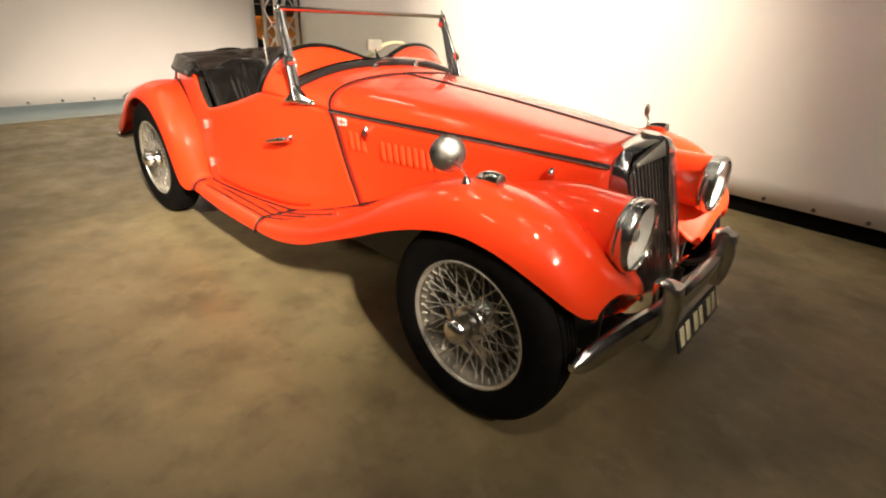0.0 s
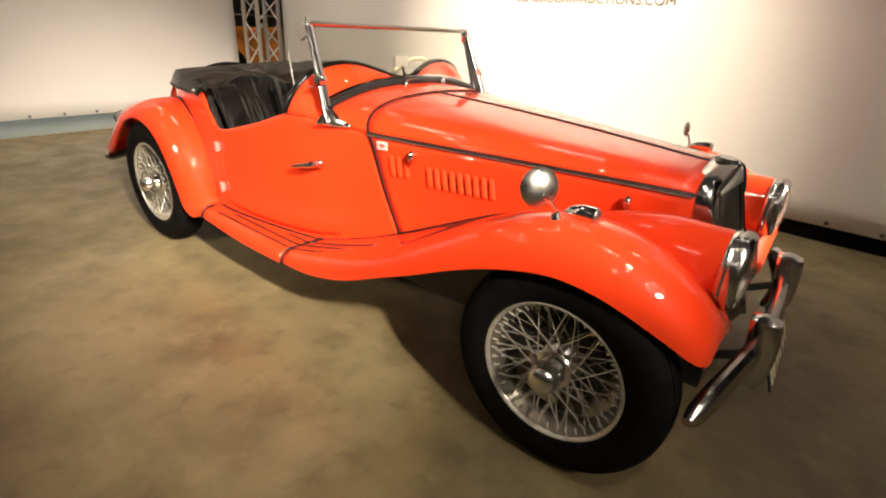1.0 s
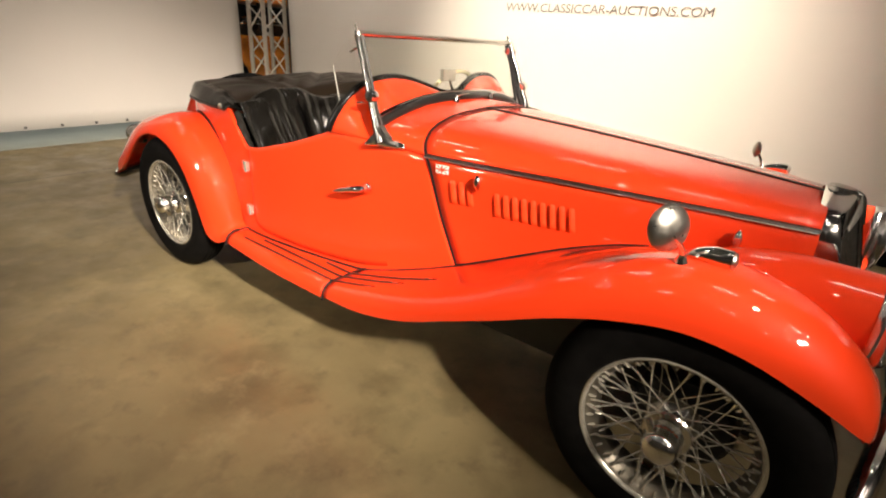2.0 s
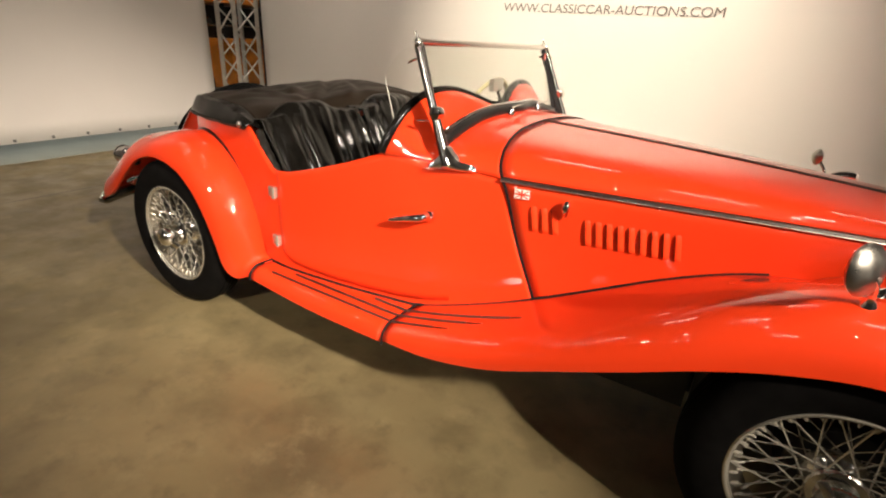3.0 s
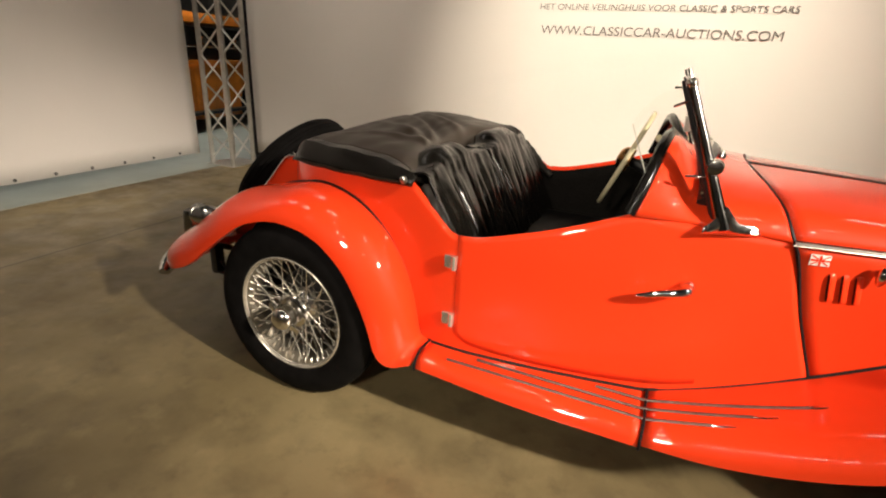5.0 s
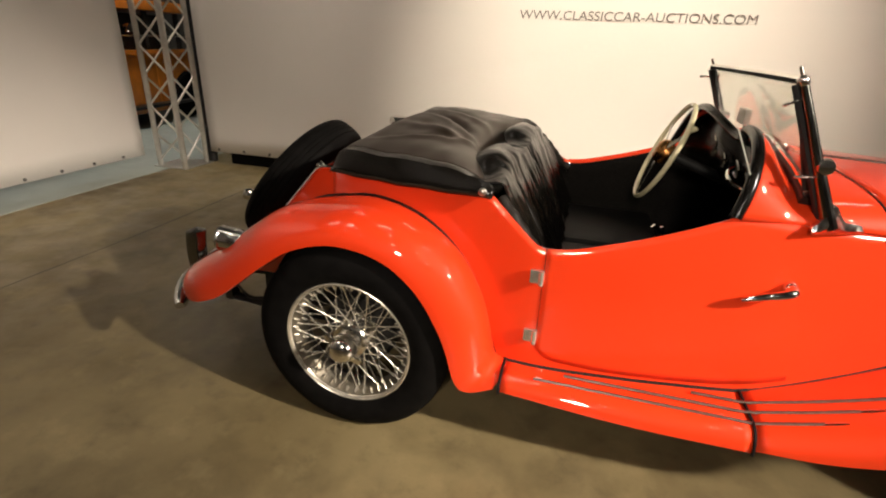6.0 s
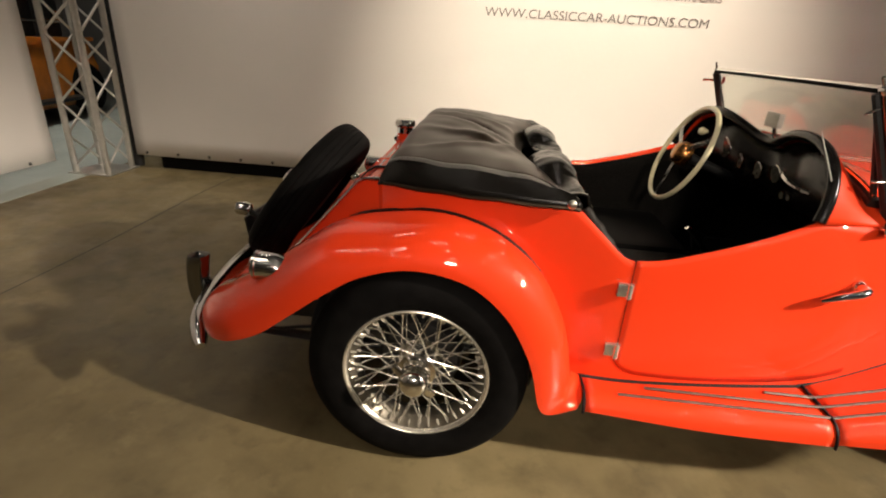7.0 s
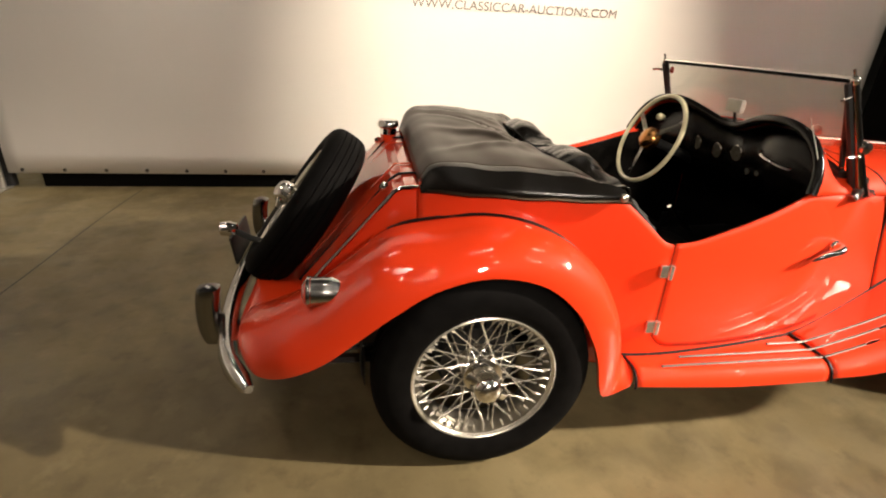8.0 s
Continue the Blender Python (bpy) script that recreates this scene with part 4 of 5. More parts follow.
def overrider(x, y, z0, z1, d, k0=1.0):
    """A curved upright guard, d the way that it faces."""
    rows = []
    for t in np.linspace(0, 1, 18):
        z = z0 + (z1 - z0) * t
        bow = 0.020 * math.sin(math.pi * (0.15 + 0.75 * t)) - 0.03 * max(0, 0.25 - t)
        e = math.sqrt(max(0.05, 1 - abs(2 * t - 1) ** 18))
        ring = []
        for k in range(16):
            g = 2 * math.pi * k / 16
            c, q = math.cos(g), math.sin(g)
            ring.append((x + d * (bow + 0.034 * k0 * e * math.copysign(abs(c) ** 0.6, c)), y + 0.032 * k0 * e * math.copysign(abs(q) ** 0.6, q), z))
        rows.append(ring)
    bm = sheet(rows, closed=True)
    bmesh.ops.holes_fill(bm, edges=bm.edges)
    return bm


part("front_bumper", blade([(2.729, -0.69, 0.365), (2.768, -0.49, 0.385), (2.805, -0.25, 0.395), (2.815, 0, 0.40), (2.805, 0.25, 0.395), (2.772, 0.49, 0.385), (2.735, 0.69, 0.365)], 0.098, 0.026), BUMPER, car, "curved chrome bumper blade")
part("rear_bumper", blade([(-0.645, 0.728, 0.336), (-0.715, 0.62, 0.345), (-0.768, 0.40, 0.352), (-0.790, 0, 0.355), (-0.768, -0.40, 0.352), (-0.715, -0.62, 0.345), (-0.645, -0.728, 0.336)], 0.092, 0.028), BUMPER, car, "curved chrome bumper blade")
for s in (-1, 1):
    part("overrider", overrider(2.795, s * 0.288, 0.278, 0.512, 1, 1.2), BUMPER, car, "chrome bumper overrider")
    part("overrider", overrider(-0.798, s * 0.428, 0.290, 0.502, -1), POSTCHROME, car, "chrome bumper overrider")
    part("bumper_iron", tube([(2.45, s * 0.28, 0.30), (2.70, s * 0.29, 0.33), (2.80, s * 0.29, 0.385)], 0.014, 8), BLACK, car, "black bumper bracket")
    part("bumper_iron", tube([(-0.45, s * 0.30, 0.30), (-0.70, s * 0.40, 0.33), (-0.765, s * 0.42, 0.36)], 0.014, 8), BLACK, car, "black bumper bracket")
plate = part("number_plate", block(0, 0, 0, 0.008, 0.40, 0.092, 0.003), PLATE, car, "dark number plate with pale bars", matrix=Matrix.Translation((2.858, -0.04, 0.297)) @ Matrix.Rotation(radians(-20), 4, "Y"))
for i, y in enumerate((-0.165, -0.112, -0.035, 0.018, 0.100, 0.155)):
    part("plate_bar", block(0.005, y, 0, 0.004, 0.034, 0.062, 0.001), CREAM, plate)

# fuel tank slab and spare wheel carrier
prof = [(-0.150, 0.812), (-0.232, 0.808), (-0.34, 0.695), (-0.455, 0.555), (-0.56, 0.43), (-0.56, 0.36), (-0.16, 0.36)]
bm = prism(prof, -0.43, 0.43)
bmesh.ops.bevel(bm, geom=[e for e in bm.edges if abs(e.verts[0].co.y - e.verts[1].co.y) > 0.1], offset=0.02, segments=3, affect="EDGES")
tank = part("fuel_tank", bm, RED, car, "red slab fuel tank with chrome edge strips")
for s in (-1, 1):
    part("tank_edge_strip", tube([(-0.150, s * 0.432, 0.812), (-0.220, s * 0.433, 0.808), (-0.243, s * 0.433, 0.797), (-0.46, s * 0.433, 0.55), (-0.555, s * 0.433, 0.435)], 0.006, 6), CHROME, tank)
    part("tank_strap", tube([(-0.14, s * 0.17, 0.818), (-0.228, s * 0.17, 0.815), (-0.56, s * 0.17, 0.435)], 0.010, 6, flat=0.4), RED, tank)
part("filler_cap", lathe([(0.0, 0.03), (0.03, 0.028), (0.036, 0.018), (0.036, 0.006), (0.028, 0.0), (0.028, -0.02)], 24), CHROME, tank, "chrome fuel filler cap", matrix=Matrix.Translation((-0.228, 0.315, 0.850)) @ Matrix.Scale(1.25, 4) @ Matrix.Rotation(radians(90), 4, "X"))
part("filler_neck", lathe([(0.0, 0.022), (0.033, 0.022), (0.034, -0.04), (0.0, -0.04)], 20), RED, tank, matrix=Matrix.Translation((-0.228, 0.315, 0.832)) @ Matrix.Rotation(radians(90), 4, "X"))
for s in (-1, 1):
    part("strap_knob", lathe([(0.0, 0.020), (0.012, 0.017), (0.016, 0.006), (0.012, -0.008)], 16), CHROME, tank, "small chrome strap knob", matrix=Matrix.Translation((-0.268, s * 0.36, 0.785)) @ Matrix.Rotation(radians(-40), 4, "Y") @ Matrix.Rotation(radians(90), 4, "X"))
    part("tank_rubber", tube([(-0.150, s * 0.29, 0.815), (-0.222, s * 0.29, 0.812), (-0.245, s * 0.29, 0.797), (-0.555, s * 0.29, 0.438)], 0.005, 6), BEAD, tank, "black rubber line on the tank")
rows = [[(x, y, z) for x, z in ((-0.50, 0.430), (-0.61, 0.418), (-0.68, 0.405), (-0.72, 0.385), (-0.736, 0.35), (-0.732, 0.30))] for y in np.linspace(-0.53, 0.53, 20)]
rows = [[(x + 0.10 * max(0.0, abs(y) - 0.40), y, z) for x, y, z in r] for r in rows]
part("rear_apron", sheet(rows), RED, car, solid=0.004)
part("rear_number_plate", block(0, 0, 0, 0.01, 0.26, 0.11, 0.003), BLACK, car, matrix=Matrix.Translation((-0.83, 0.10, 0.43)) @ Matrix.Rotation(radians(-8), 4, "Y"))
part("plate_lamp", lathe([(0, 0.03), (0.02, 0.026), (0.03, 0.0), (0.026, -0.03), (0, -0.035)], 16), CHROME, car, "chrome rear lamp", matrix=Matrix.Translation((-0.833, -0.03, 0.525)) @ Matrix.Rotation(radians(-90), 4, "Z"))
part("plate_bracket", tube([(-0.66, -0.03, 0.45), (-0.77, -0.03, 0.49), (-0.82, -0.03, 0.52)], 0.012, 8), BLACK, car)
for s in (-1, 1):
    m = Matrix.Translation((-0.445, s * 0.657, 0.588))
    bm = tube([(-0.041, 0, 0), (-0.039, 0, 0), (-0.030, 0, 0), (-0.028, 0, 0), (0.0, 0, 0), (0.02, 0, -0.001), (0.04, 0, -0.006), (0.065, 0, -0.014), (0.085, 0, -0.024)], [0.038, 0.043, 0.043, 0.0405, 0.0405, 0.040, 0.036, 0.026, 0.012], 24)
    lamp = part("tail_lamp", bm, BUMPER, car, "chrome tail lamp pod", matrix=m)
    part("tail_lens", lathe([(0.036, 0), (0.030, -0.008), (0.015, -0.013), (0, -0.014)], 18), REDLENS, lamp, "red lens", matrix=Matrix.Translation((-0.041, 0, 0)) @ Matrix.Rotation(radians(-90), 4, "Z"))


# wheels
def tyre_profile():
    p = [(0.200, -0.050), (0.209, -0.060), (0.218, -0.066), (0.240, -0.073), (0.270, -0.076), (0.292, -0.071), (0.306, -0.063), (0.313, -0.056)]
    t = [(0.318, -0.050), (0.3225, -0.036), (0.3185, -0.035), (0.3185, -0.030), (0.3235, -0.029), (0.325, -0.012), (0.3205, -0.011), (0.3205, -0.006), (0.325, -0.005)]
    p += t
    p += [(r, -y) for r, y in reversed(p)]
    return p


CACHE = {}


def wheel(name, m, label=""):
    """A wire wheel whose outer face looks to its own negative y."""

    def add(key, bm_maker, mat, parent, text="", mm=None):
        if key not in CACHE:
            ob = part(key.split("-")[0], bm_maker(), mat, parent, text, matrix=mm)
            CACHE[key] = ob.data
        else:
            ob = part(key.split("-")[0], None, mat, parent, text, matrix=mm, share=CACHE[key])
        return ob

    rim_prof = [(0.203, -0.052), (0.209, -0.055), (0.213, -0.059), (0.213, -0.064), (0.209, -0.066), (0.204, -0.063), (0.200, -0.055)]
    well_prof = [(0.201, -0.054), (0.198, -0.042), (0.193, -0.036), (0.190, -0.030), (0.186, -0.022), (0.180, -0.010), (0.180, 0.012), (0.192, 0.026), (0.203, 0.05), (0.219, 0.06), (0.221, 0.055), (0.208, 0.05), (0.196, 0.02), (0.190, 0.0), (0.198, -0.02), (0.203, -0.045)]
    w = add("wheel", lambda: lathe(rim_prof, 64, closed=True), RIM, car, label or "silver wire wheel rim")
    add("rim_well", lambda: lathe(well_prof, 56, closed=True), STEEL, w, "dull silver rim well")
    w.matrix_basis = m
    add("tyre", lambda: lathe(tyre_profile(), 64), RUBBER, w, "black rubber tyre")
    add("hub", lambda: lathe([(0.030, -0.085), (0.034, -0.084), (0.036, -0.060), (0.042, -0.046), (0.056, -0.042), (0.060, -0.036), (0.058, -0.028), (0.046, -0.022), (0.044, -0.005), (0.056, 0.006), (0.068, 0.018), (0.071, 0.028), (0.066, 0.042), (0.03, 0.055)], 32), SOFTCHROME, w, "splined hub shell")

    def spinner():
        bm = lathe([(0.0, -0.126), (0.014, -0.125), (0.028, -0.121), (0.038, -0.112), (0.042, -0.100), (0.043, -0.085), (0.046, -0.076), (0.044, -0.068)], 32)
        for sg in (-1, 1):
            block(0, 0, 0, 0.042, 0.010, 0.020, 0.004, bm, Matrix.Rotation(radians(35), 4, "Y") @ Matrix.Translation((sg * 0.052, -0.092, 0)) @ Matrix.Rotation(sg * radians(18), 4, "Z"))
        return bm

    add("spinner", spinner, SOFTCHROME, w, "chrome knock-off spinner")
    # two rows of crossed spokes: the outer ones from the front flange, the inner ones from the back of the hub
    sets = (("spoke-a", 0.054, -0.036, 0.195, -0.034, 48, 14), ("spoke-b", 0.054, -0.036, 0.195, -0.034, -48, 14), ("spoke-c", 0.068, 0.026, 0.186, -0.020, 26, 16), ("spoke-d", 0.068, 0.026, 0.186, -0.020, -26, 16))
    for j, (key, r0, y0, r1, y1, lead, n) in enumerate(sets):
        for k in range(n):
            turn = Matrix.Rotation(2 * math.pi * (k + 0.25 * j) / n, 4, "Y")
            a = radians(lead)
            inner, outer = Vector((r0 * math.cos(a), y0, r0 * math.sin(a))), Vector((r1, y1, 0))
            add(key, lambda: tube([inner.lerp(outer, u) for u in (0, 0.88, 0.90, 1)], [0.0021, 0.0021, 0.0042, 0.0045], 6), RIM, w, mm=turn)
    # row of bright spoke nipples round the rim
    for k in range(40):
        add("nipple", lambda: tube([(0.182, -0.040, 0), (0.192, -0.044, 0), (0.199, -0.046, 0)], [0.003, 0.0045, 0.004], 6), RIM, w, mm=Matrix.Rotation(2 * math.pi * (k + 0.5) / 40, 4, "Y"))
    return w


FLIP = Matrix.Rotation(radians(180), 4, "Z")
wheel("wheel", Matrix.Translation((0, -0.675, TYRE_R)))
wheel("wheel", Matrix.Translation((AXLE - 0.013, -0.642, TYRE_R)) @ Matrix.Rotation(radians(17), 4, "Y"))
wheel("wheel", Matrix.Translation((0, 0.675, TYRE_R)) @ FLIP)
wheel("wheel", Matrix.Translation((AXLE, 0.642, TYRE_R)) @ FLIP)
# spare on the tank, leaning with it: its outer face looks back and up
wheel("wheel", Matrix.Translation((-0.556, 0, 0.606)) @ Matrix.Rotation(radians(-90), 4, "Z") @ Matrix.Rotation(radians(-36), 4, "X"))

# ---- cockpit ----
part("cockpit_floor", block(0.85, 0, 0.33, 1.0, 0.98, 0.02), CARPET, car, "dark carpet floor")
for s in (-1, 1):
    rows = [[(x, s * (side_w(x, 0.32 + v * (spline(SIDE_TOP, x) - 0.332)) - 0.014 - 0.014 * (1 - v)), 0.32 + v * (spline(SIDE_TOP, x) - 0.332)) for x in np.linspace(0.2, 1.33, 40)] for v in np.linspace(0, 1, 8)]
    part("cockpit_lining", sheet(rows), CARPET, car, "black door lining", solid=0.004)
part("bulkhead", block(1.32, 0, 0.58, 0.02, 0.9, 0.55), CARPET, car)
# dashboard follows the humps
rows = [[(p[0] + 0.03, p[1] * 0.97, p[2] - 0.015) for p in hump2], [(p[0] + 0.06, p[1] * 0.95, 0.72 + (p[2] - 0.82) * 0.35) for p in hump2], [(p[0] + 0.12, p[1] * 0.93, 0.66) for p in hump2]]
dash = part("dashboard", sheet(rows), LEATHER, car, "black leather dashboard with round dials", solid=0.008)
for y, r, zd in ((-0.02, 0.034, 0.838), (0.085, 0.034, 0.826), (0.19, 0.030, 0.838), (0.30, 0.045, 0.870), (-0.13, 0.014, 0.79), (-0.20, 0.012, 0.80)):
    d = part("dial", lathe([(0.0, -0.006), (r * 0.90, -0.006), (r * 0.93, -0.009), (r, -0.007), (r, 0.010)], 24), CHROME, dash, "chrome-rimmed dial",
             matrix=Matrix.Translation((1.200 - 0.9 * min(abs(y), 0.26) ** 1.3 * 0.36, y, zd)) @ Matrix.Rotation(radians(-90), 4, "Z") @ Matrix.Rotation(radians(8), 4, "X"))
    # face coloured pale for the reflections in the dial's glass
    part("dial_face", lathe([(0.0, -0.0072), (r * 0.89, -0.0072)], 24), DIAL, d, "dial face, pale glass reflection put into its colour")
part("grab_handle", tube(curve_points([(1.075, -0.28, 0.90), (1.055, -0.30, 0.895), (1.055, -0.40, 0.875), (1.075, -0.42, 0.87)], 10), 0.006, 8), CHROME, dash)
# seat: one bench with two pleated backs, crumpled at the top
for s in (-1, 1):
    rows = []
    for t in np.linspace(0, 1, 141):
        y = s * (0.015 + 0.545 * t)
        wob = 1.3 * noise.noise((t * 4, s * 3.0, 0.4))
        pleat = abs(math.sin(math.pi * (t * 10 + wob))) ** 0.8
        dome = math.exp(-(((t - 0.50) / 0.27) ** 4))
        row = []
        for v in np.linspace(0, 1, 26):
            z = 0.47 + 0.375 * v
            x = 0.610 - 0.185 * v + 0.012 * pleat * math.sin(math.pi * min(1, 0.08 + v)) ** 0.4
            x += 0.016 * noise.noise((y * 9, z * 5, 2.0 + s)) * v + 0.010 * noise.noise((y * 24, z * 7, 5.0))
            row.append((x, y * (1 - 0.02 * (1 - v)), z))
        x, _, z = row[-1]
        top = 0.002 + 0.050 * dome + 0.008 * noise.noise((y * 8, 1.0, s)) * dome
        for g in np.linspace(0, 1, 12)[1:]:
            h = math.sin(math.pi * min(1.0, 0.06 + 0.80 * g))
            fold = 0.006 * noise.noise((y * 13, g * 3, 9.0)) + 0.004 * pleat * (1 - g) ** 3
            row.append((x - (0.105 + 0.03 * dome) * g ** 1.1, y, z + top * h + fold))
        rows.append(row)
    part("seat_back", sheet(rows), LEATHER, car, "pleated black leather seat back, crumpled along its top", solid=0.006)
    part("seat_cushion", block(0.76, s * 0.27, 0.44, 0.44, 0.50, 0.13, 0.04), INTERIOR, car, "black leather seat cushion")
part("seat_box", block(0.30, 0, 0.55, 0.20, 1.0, 0.44, 0.02), CARPET, car)
part("transmission_tunnel", tube([(0.5, 0, 0.36), (1.3, 0, 0.40)], 0.11, 12), CARPET, car)
part("gear_lever", tube([(1.0, 0, 0.46), (0.96, 0.0, 0.60)], [0.007, 0.006], 8), CHROME, car)
part("brake_lever", tube(curve_points([(1.1, -0.06, 0.46), (0.98, -0.06, 0.56), (0.92, -0.06, 0.62)], 8), 0.009, 8), CHROME, car)

# steering wheel
SW = Matrix.Translation((0.945, 0.232, 0.842)) @ Matrix.Rotation(radians(22), 4, "Y") @ Matrix.Rotation(radians(90), 4, "Z")
rim = [(0.200 * math.cos(a), 0, 0.200 * math.sin(a)) for a in np.linspace(0, 2 * math.pi, 49)]
bm = lathe([(0.200 + 0.0098 * math.cos(a), 0.0098 * math.sin(a)) for a in np.linspace(0, 2 * math.pi, 11)[:-1]], 56, closed=True)
sw = part("steering_wheel", bm, CREAM, car, "cream steering wheel rim", matrix=SW)
for a in (90, 210, 330):
    for o in (-0.008, 0.0, 0.008):
        part("wheel_spoke", tube([(0.02, 0.01, o), (0.195, 0.0, o)], 0.0026, 6), SOFTCHROME, sw, matrix=Matrix.Rotation(radians(a), 4, "Y"))
part("wheel_boss", lathe([(0.0, 0.035), (0.028, 0.033), (0.045, 0.02), (0.050, 0.0), (0.050, -0.02), (0, -0.02)], 24), BRONZE, sw, "bronze-coloured wheel boss")
part("horn_knob", lathe([(0.0, 0.02), (0.012, 0.016), (0.017, 0.004), (0.012, -0.008), (0.005, -0.02)], 16), CREAM, car, "cream knob on the dashboard", matrix=Matrix.Translation((1.055, 0.355, 0.922)) @ Matrix.Rotation(radians(90), 4, "Z"))
part("steering_column", tube([(0.945, 0.232, 0.842), (1.20, 0.245, 0.745)], 0.02, 10), BLACK, car)

# windscreen
POST_FOOT, POST_TOP = Vector((1.253, -0.535, 0.818)), Vector((1.109, -0.505, 1.162))
up = (POST_TOP - POST_FOOT).normalized()
for s in (-1, 1):
    post = part("screen_post", mirrored(tube([POST_FOOT, POST_FOOT + up * 0.10, POST_FOOT + up * 0.2, POST_TOP + up * 0.01], [0.019, 0.015, 0.0125, 0.0105], 12), s), POSTCHROME, car, "chrome windscreen post, dark reflections put into its colour")
    rows = []
    for t in np.linspace(0, 1, 28):
        x = 1.205 + 0.135 * t
        h = 0.012 + 0.016 * math.sin(math.pi * t) ** 0.5 + 0.046 * max(0.0, 1 - abs(t - 0.34) / 0.30) ** 1.5
        w = side_w(x, 0.81) + 0.016 - 0.022 * t
        rows.append([(x, -w - 0.014, 0.806), (x, -w - 0.017, 0.806 + h * 0.4), (x, -w - 0.010, 0.806 + h), (x, -w + 0.010, 0.806 + h), (x, -w + 0.016, 0.81)])
    part("post_inner", mirrored(tube([POST_FOOT + Vector((-0.010, 0.018, 0.01)), POST_FOOT + up * 0.15 + Vector((-0.011, 0.015, 0)), POST_TOP + Vector((-0.010, 0.010, -0.01))], [0.019, 0.014, 0.010], 8), s), BLACK, post, "black inner face of the post")
    part("post_foot", mirrored(sheet(rows), s), SOFTCHROME, post, solid=0.004)
    top = bmesh.new()
    tube([POST_TOP - up * 0.012, POST_TOP - up * 0.006, POST_TOP + up * 0.006, POST_TOP + up * 0.012, POST_TOP + up * 0.014, POST_TOP + up * 0.034, POST_TOP + up * 0.036], [0.010, 0.0135, 0.0135, 0.009, 0.0042, 0.0042, 0.002], 12, top)
    part("post_finial", mirrored(top, s), SOFTCHROME, post)
    # short arm near the post's top
    p = POST_FOOT + up * 0.33
    if s > 0:
        part("screen_arm", mirrored(tube([p + Vector((0.01, -0.02, 0)), p + Vector((-0.03, -0.025, 0.002)), p + Vector((-0.055, -0.03, 0.0))], [0.007, 0.0045, 0.006], 8), s), SOFTCHROME, post)
    lathe_pts = lathe([(0.0, -0.02), (0.018, -0.016), (0.022, 0.0), (0.018, 0.016), (0, 0.02)], 14)
    bmesh.ops.translate(lathe_pts, vec=POST_FOOT + up * 0.165 + Vector((0.012, -0.004, 0)), verts=lathe_pts.verts)
    part("pivot_knob", mirrored(lathe_pts, s), SOFTCHROME, post)

# clear wind wing clipped to the post, leaning in at the top, with a straight pale rear edge
def wing_point(x, z, off=0.0):
    return Vector((x, -0.545 + 0.17 * (z - 0.88) + off, z))


bm = bmesh.new()
curve = curve_points([(1.058, 0, 0.907), (1.068, 0, 0.892), (1.090, 0, 0.883), (1.127, 0, 0.881), (1.160, 0, 0.892), (1.186, 0, 0.922), (1.180, 0, 0.965), (1.145, 0, 1.045), (1.110, 0, 1.125), (1.096, 0, 1.146),
                      (1.072, 0, 1.148), (1.040, 0, 1.128), (1.008, 0, 1.092), (0.994, 0, 1.066), (0.992, 0, 1.050)], 44)
fa, fb = ([bm.verts.new(wing_point(p[0], p[2], off)) for p in curve] for off in (-0.002, 0.002))
bm.faces.new(fa), bm.faces.new(fb[::-1])
for i in range(len(fa)):
    j = (i + 1) % len(fa)
    bm.faces.new((fa[i], fa[j], fb[j], fb[i]))
wing = part("wind_wing", bm, WINGGLASS, car, "clear side wind deflector with a pale edge", smooth=False)
wing.visible_shadow = False
# pale bar puts the light caught by the rear edge into colour
part("wind_wing_edge", tube([wing_point(1.060, 0.902), wing_point(1.026, 0.977), wing_point(0.991, 1.054)], [0.0013, 0.0017, 0.0014], 8), PERSPEX_EDGE, wing, "pale edge bar, caught light put into its colour")
for a, b in (((1.126, 1.127), (1.078, 1.104)), ((1.186, 0.946), (1.138, 0.941))):
    ends = [wing_point(a[0] + (b[0] - a[0]) * f, a[1] + (b[1] - a[1]) * f, -0.006) for f in (0, 0.35, 0.42, 0.95, 1)]
    part("wing_clip", tube(ends, [0.003, 0.003, 0.0062, 0.0062, 0.003], 10, flat=0.6), SOFTCHROME, wing, "small chrome clip")

SCREEN_FOOT = scuttle_row(0.42)


def screen_point(y, f):
    """A point of the screen's plane: f from its foot (0) to its top (1)."""
    yy = [p[1] for p in SCREEN_FOOT]
    foot = Vector((float(np.interp(y, yy, [p[0] for p in SCREEN_FOOT])), y, float(np.interp(y, yy, [p[2] for p in SCREEN_FOOT])) + 0.012))
    top = Vector((1.108, y, 1.165))
    return foot + (top - foot) * f


ys = np.linspace(-0.495, 0.495, 33)
part("screen_top_rail", tube([screen_point(y, 1) for y in ys], 0.010, 8), SOFTCHROME, car, "chrome windscreen top rail")
part("screen_gasket", tube([screen_point(y, 0.0) for y in ys], 0.019, 12), GASKET, car, "black rubber screen gasket")
part("screen_rail_rubber", tube([screen_point(y, 0.985) + Vector((-0.008, 0, 0)) for y in ys], 0.0065, 8), RUBBER, car, "black inner rubber of the top rail")
part("screen_foot_rail", tube([screen_point(y, 0.09) for y in ys], 0.006, 8), CHROME, car)
for s in (-1, 1):
    part("screen_side_rail", tube([screen_point(s * 0.488, f) for f in (0, 0.5, 1)], 0.008, 8), BLACK, car, "black side rail of the screen")
pane = part("windscreen", sheet([[screen_point(y, f) for y in ys] for f in np.linspace(0.03, 0.99, 8)]), GLASS, car, "clear flat windscreen glass", solid=0.005)
pane.visible_shadow = False
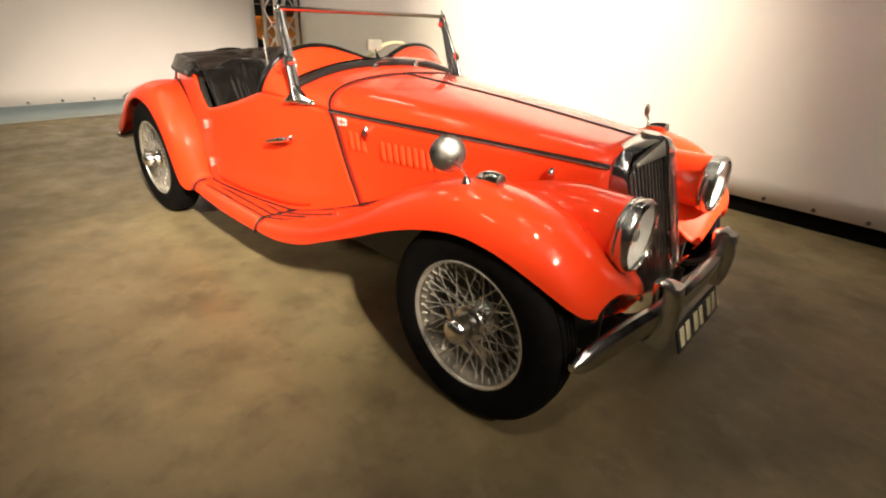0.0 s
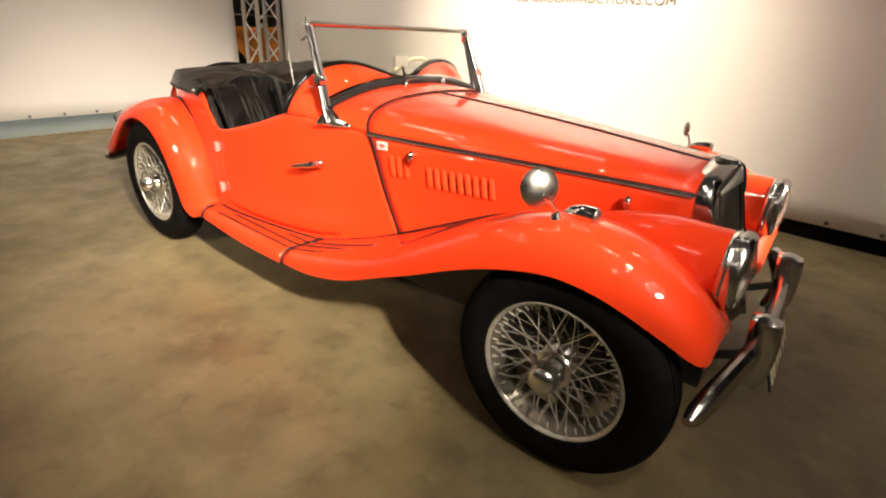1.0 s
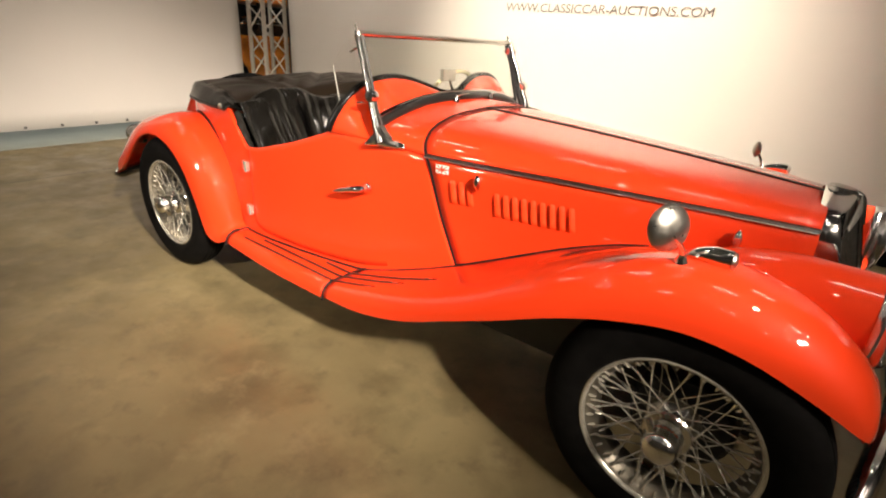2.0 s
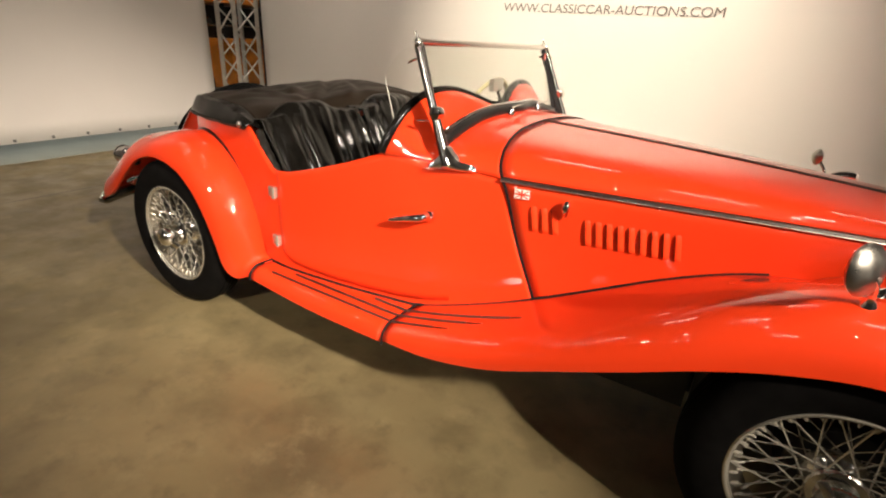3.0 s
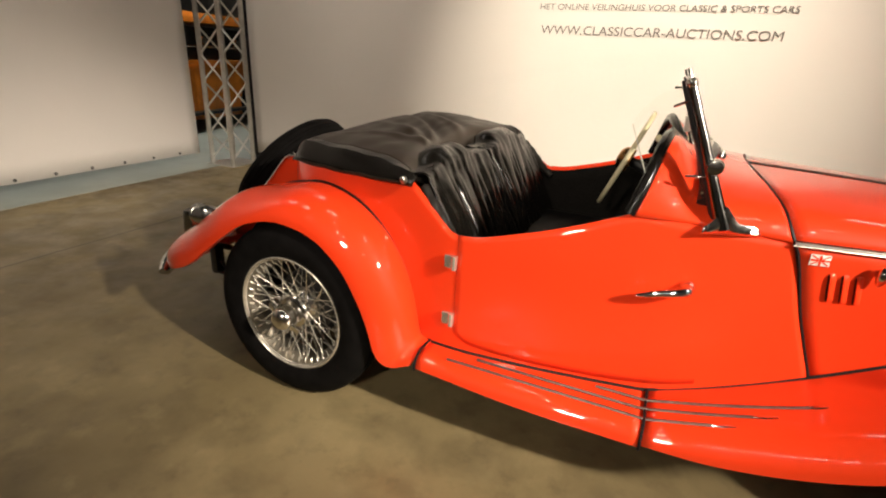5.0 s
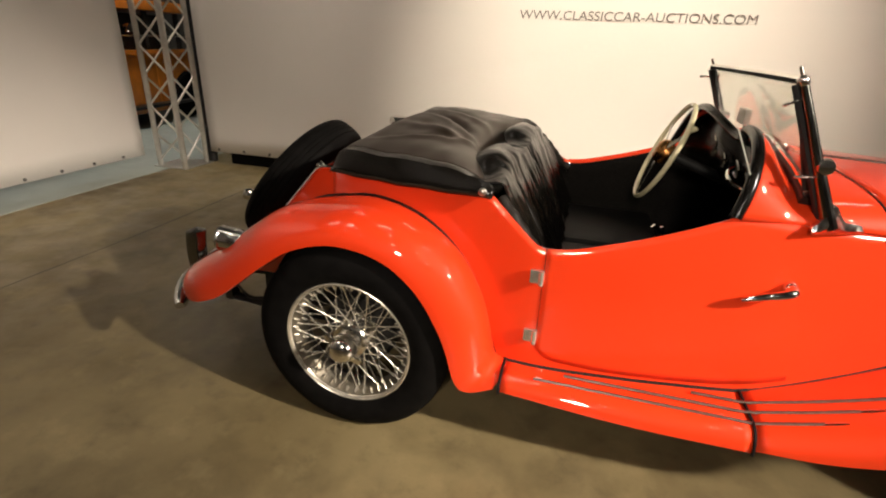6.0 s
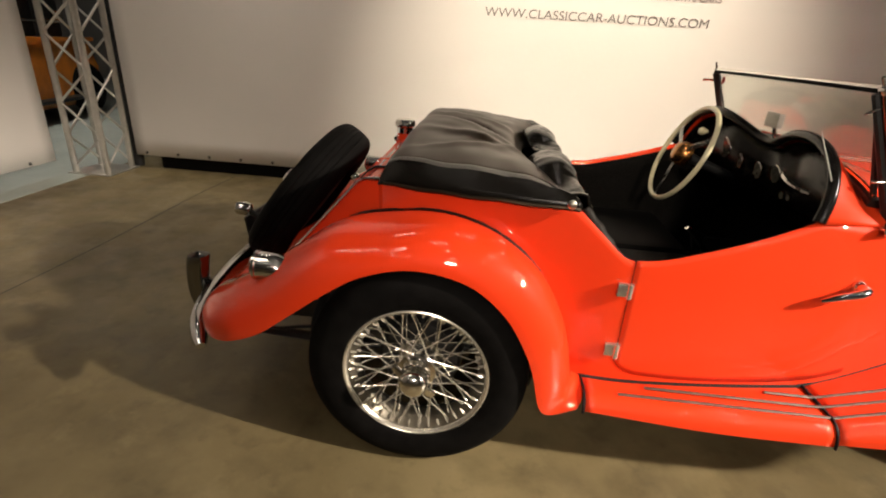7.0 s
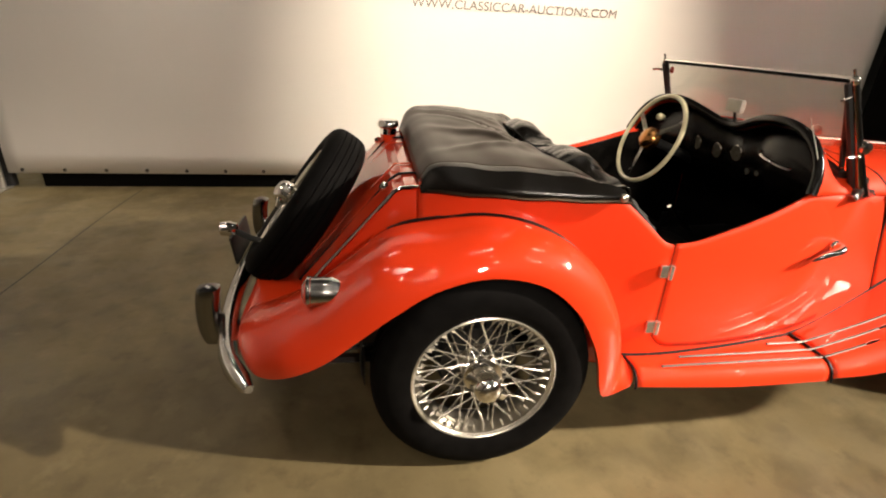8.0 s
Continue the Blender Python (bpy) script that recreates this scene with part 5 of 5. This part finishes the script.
# round red and white sticker low on the far edge of the glass
part("screen_sticker", lathe([(0.0, 0.0), (0.016, 0.0), (0.016, 0.001), (0, 0.001)], 18), REDLENS, car, "small round red sticker", matrix=Matrix.Translation(screen_point(0.465, 0.86) + Vector((0.008, 0, 0))) @ Matrix.Rotation(radians(90), 4, "Z"))
for y in (-0.10, 0.17):
    p = screen_point(y, 0.0) + Vector((0.022, 0, -0.006))
    part("wiper_spindle", tube([p + Vector((0.006, 0, -0.012)), p + Vector((0.010, 0, 0.004)), p + Vector((0.004, 0, 0.018))], [0.013, 0.011, 0.006], 12), CHROME, car, "small chrome wiper spindle")
    part("wiper_arm", tube([p + Vector((0.006, 0, 0.014)), p + Vector((0.002, 0.05, 0.020)), p + Vector((0.000, 0.12, 0.018))], 0.003, 6), CHROME, car, "thin chrome wiper arm")
# inside mirror on the scuttle
part("inside_mirror", block(1.135, -0.012, 1.025, 0.022, 0.085, 0.05, 0.008), SILVER, car, "small silver inside mirror")
part("inside_mirror_stem", tube([(1.165, 0.0, 0.948), (1.150, -0.005, 0.98), (1.140, -0.01, 1.01)], [0.016, 0.006, 0.006], 8), CHROME, car)

# ---- folded hood under its black cover ----
COVER = [  # x, edge z, crease z, crease share, lift of the left side
    (-0.170, 0.806, 0.818, 0.97, 0.010), (-0.150, 0.810, 0.856, 0.965, 0.028), (-0.118, 0.813, 0.877, 0.965, 0.038), (-0.05, 0.816, 0.884, 0.96, 0.040), (0.08, 0.818, 0.884, 0.96, 0.030), (0.20, 0.820, 0.880, 0.96, 0.020),
    (0.30, 0.821, 0.872, 0.965, 0.014), (0.375, 0.822, 0.861, 0.975, 0.010), (0.398, 0.822, 0.852, 0.98, 0.006), (0.408, 0.822, 0.838, 0.985, 0.0)]
rows = []
for x in np.linspace(-0.170, 0.408, 64):
    ze, zc, share, lift = spline(COVER, x)
    w = spline(SIDE_W, max(x, -0.165)) + 0.010
    row = []
    for t in np.linspace(-1, 1, 97):
        t = math.copysign(abs(t) ** 0.75, t)
        a, y = abs(t), w * t
        up = lift * (0.5 + 0.5 * t) ** 1.2
        if a < share:
            q = a / share
            z = zc + up + 0.014 * (1 - q**3)
            z += 0.016 * noise.noise((x * 5, y * 3.4, 3.1)) * (1 - q**4) + 0.0045 * noise.noise((x * 15, y * 7, 7.7))
            z -= 0.015 * math.exp(-((y - 0.20 + x * 0.8) / 0.05) ** 2) * math.exp(-((x - 0.12) / 0.15) ** 2)
            z += 0.010 * math.exp(-((y + 0.02 + x * 0.5) / 0.05) ** 2) * math.exp(-((x - 0.16) / 0.12) ** 2)
            # long slack folds that run from the peak towards the front corners
            for k, (yo, slope, depth) in enumerate(((0.30, -0.55, 0.011), (0.12, -0.9, 0.013), (-0.08, -0.5, 0.010), (-0.28, 0.35, 0.009))):
                d = y - yo - slope * (x - 0.05)
                z += depth * (math.exp(-((d / 0.035) ** 2)) - 0.8 * math.exp(-(((d - 0.06) / 0.045) ** 2))) * math.sin(math.pi * min(1.0, max(0.0, (x + 0.13) / 0.50))) * (1 - q**6)
            z -= 0.050 * math.exp(-((x - 0.395) / 0.060) ** 2) * (1 - q**8)
            out = 0.0
        else:
            f = (a - share) / (1 - share)
            z = zc + up + (ze - zc - up) * f**0.9
            out = 0.012 * math.sin(math.pi / 2 * f) + 0.004 * noise.noise((x * 11, f * 2, 1.3)) * f
        scoop = 0.125 * math.exp(-(((y - 0.06) / 0.36) ** 4)) * max(0.0, (x - 0.05) / 0.358) ** 1.5
        row.append((x - scoop, y + math.copysign(out, t), z))
    rows.append(row)
cover = part("hood_cover", sheet([r[7:-7] for r in rows]), VINYL, car, "black vinyl cover buttoned over the folded hood", solid=0.005)
for lo, hi in ((0, 8), (-8, None)):
    part("cover_skirt", sheet([r[lo:hi] for r in rows]), LEATHER, cover, "glossy black side skirt of the cover", solid=0.005)
for s in (-1, 1):
    part("cover_hem", mirrored(tube([(x, -spline(SIDE_W, x) - 0.021, spline(COVER, x)[0] + 0.003 + 0.0015 * math.sin(x * 40)) for x in np.linspace(-0.15, 0.404, 30)], 0.006, 8), s), VINYL, car)
    part("cover_stud", lathe([(0.0, -0.007), (0.008, -0.006), (0.012, -0.002), (0.012, 0.004)], 14), BRUSHED, car, "metal cover stud", matrix=Matrix.Translation((0.380, s * (spline(SIDE_W, 0.380) + 0.027), 0.838)) @ (Matrix.Rotation(radians(180), 4, "Z") if s > 0 else Matrix()))
    # soft trim strip that follows the cut-away of the body side
    pts = curve_points([(0.425, -0.575, 0.815), (0.465, -0.588, 0.765), (0.505, -0.596, 0.715), (0.545, -0.600, 0.675), (0.575, -0.597, 0.655)], 22)
    part("edge_roll", mirrored(tube(pts, [0.012 + 0.008 * math.sin(math.pi * i / 21) + 0.002 * math.sin(i * 1.3) for i in range(22)], 12), s), TRIM, car, "crumpled black leather edge roll")
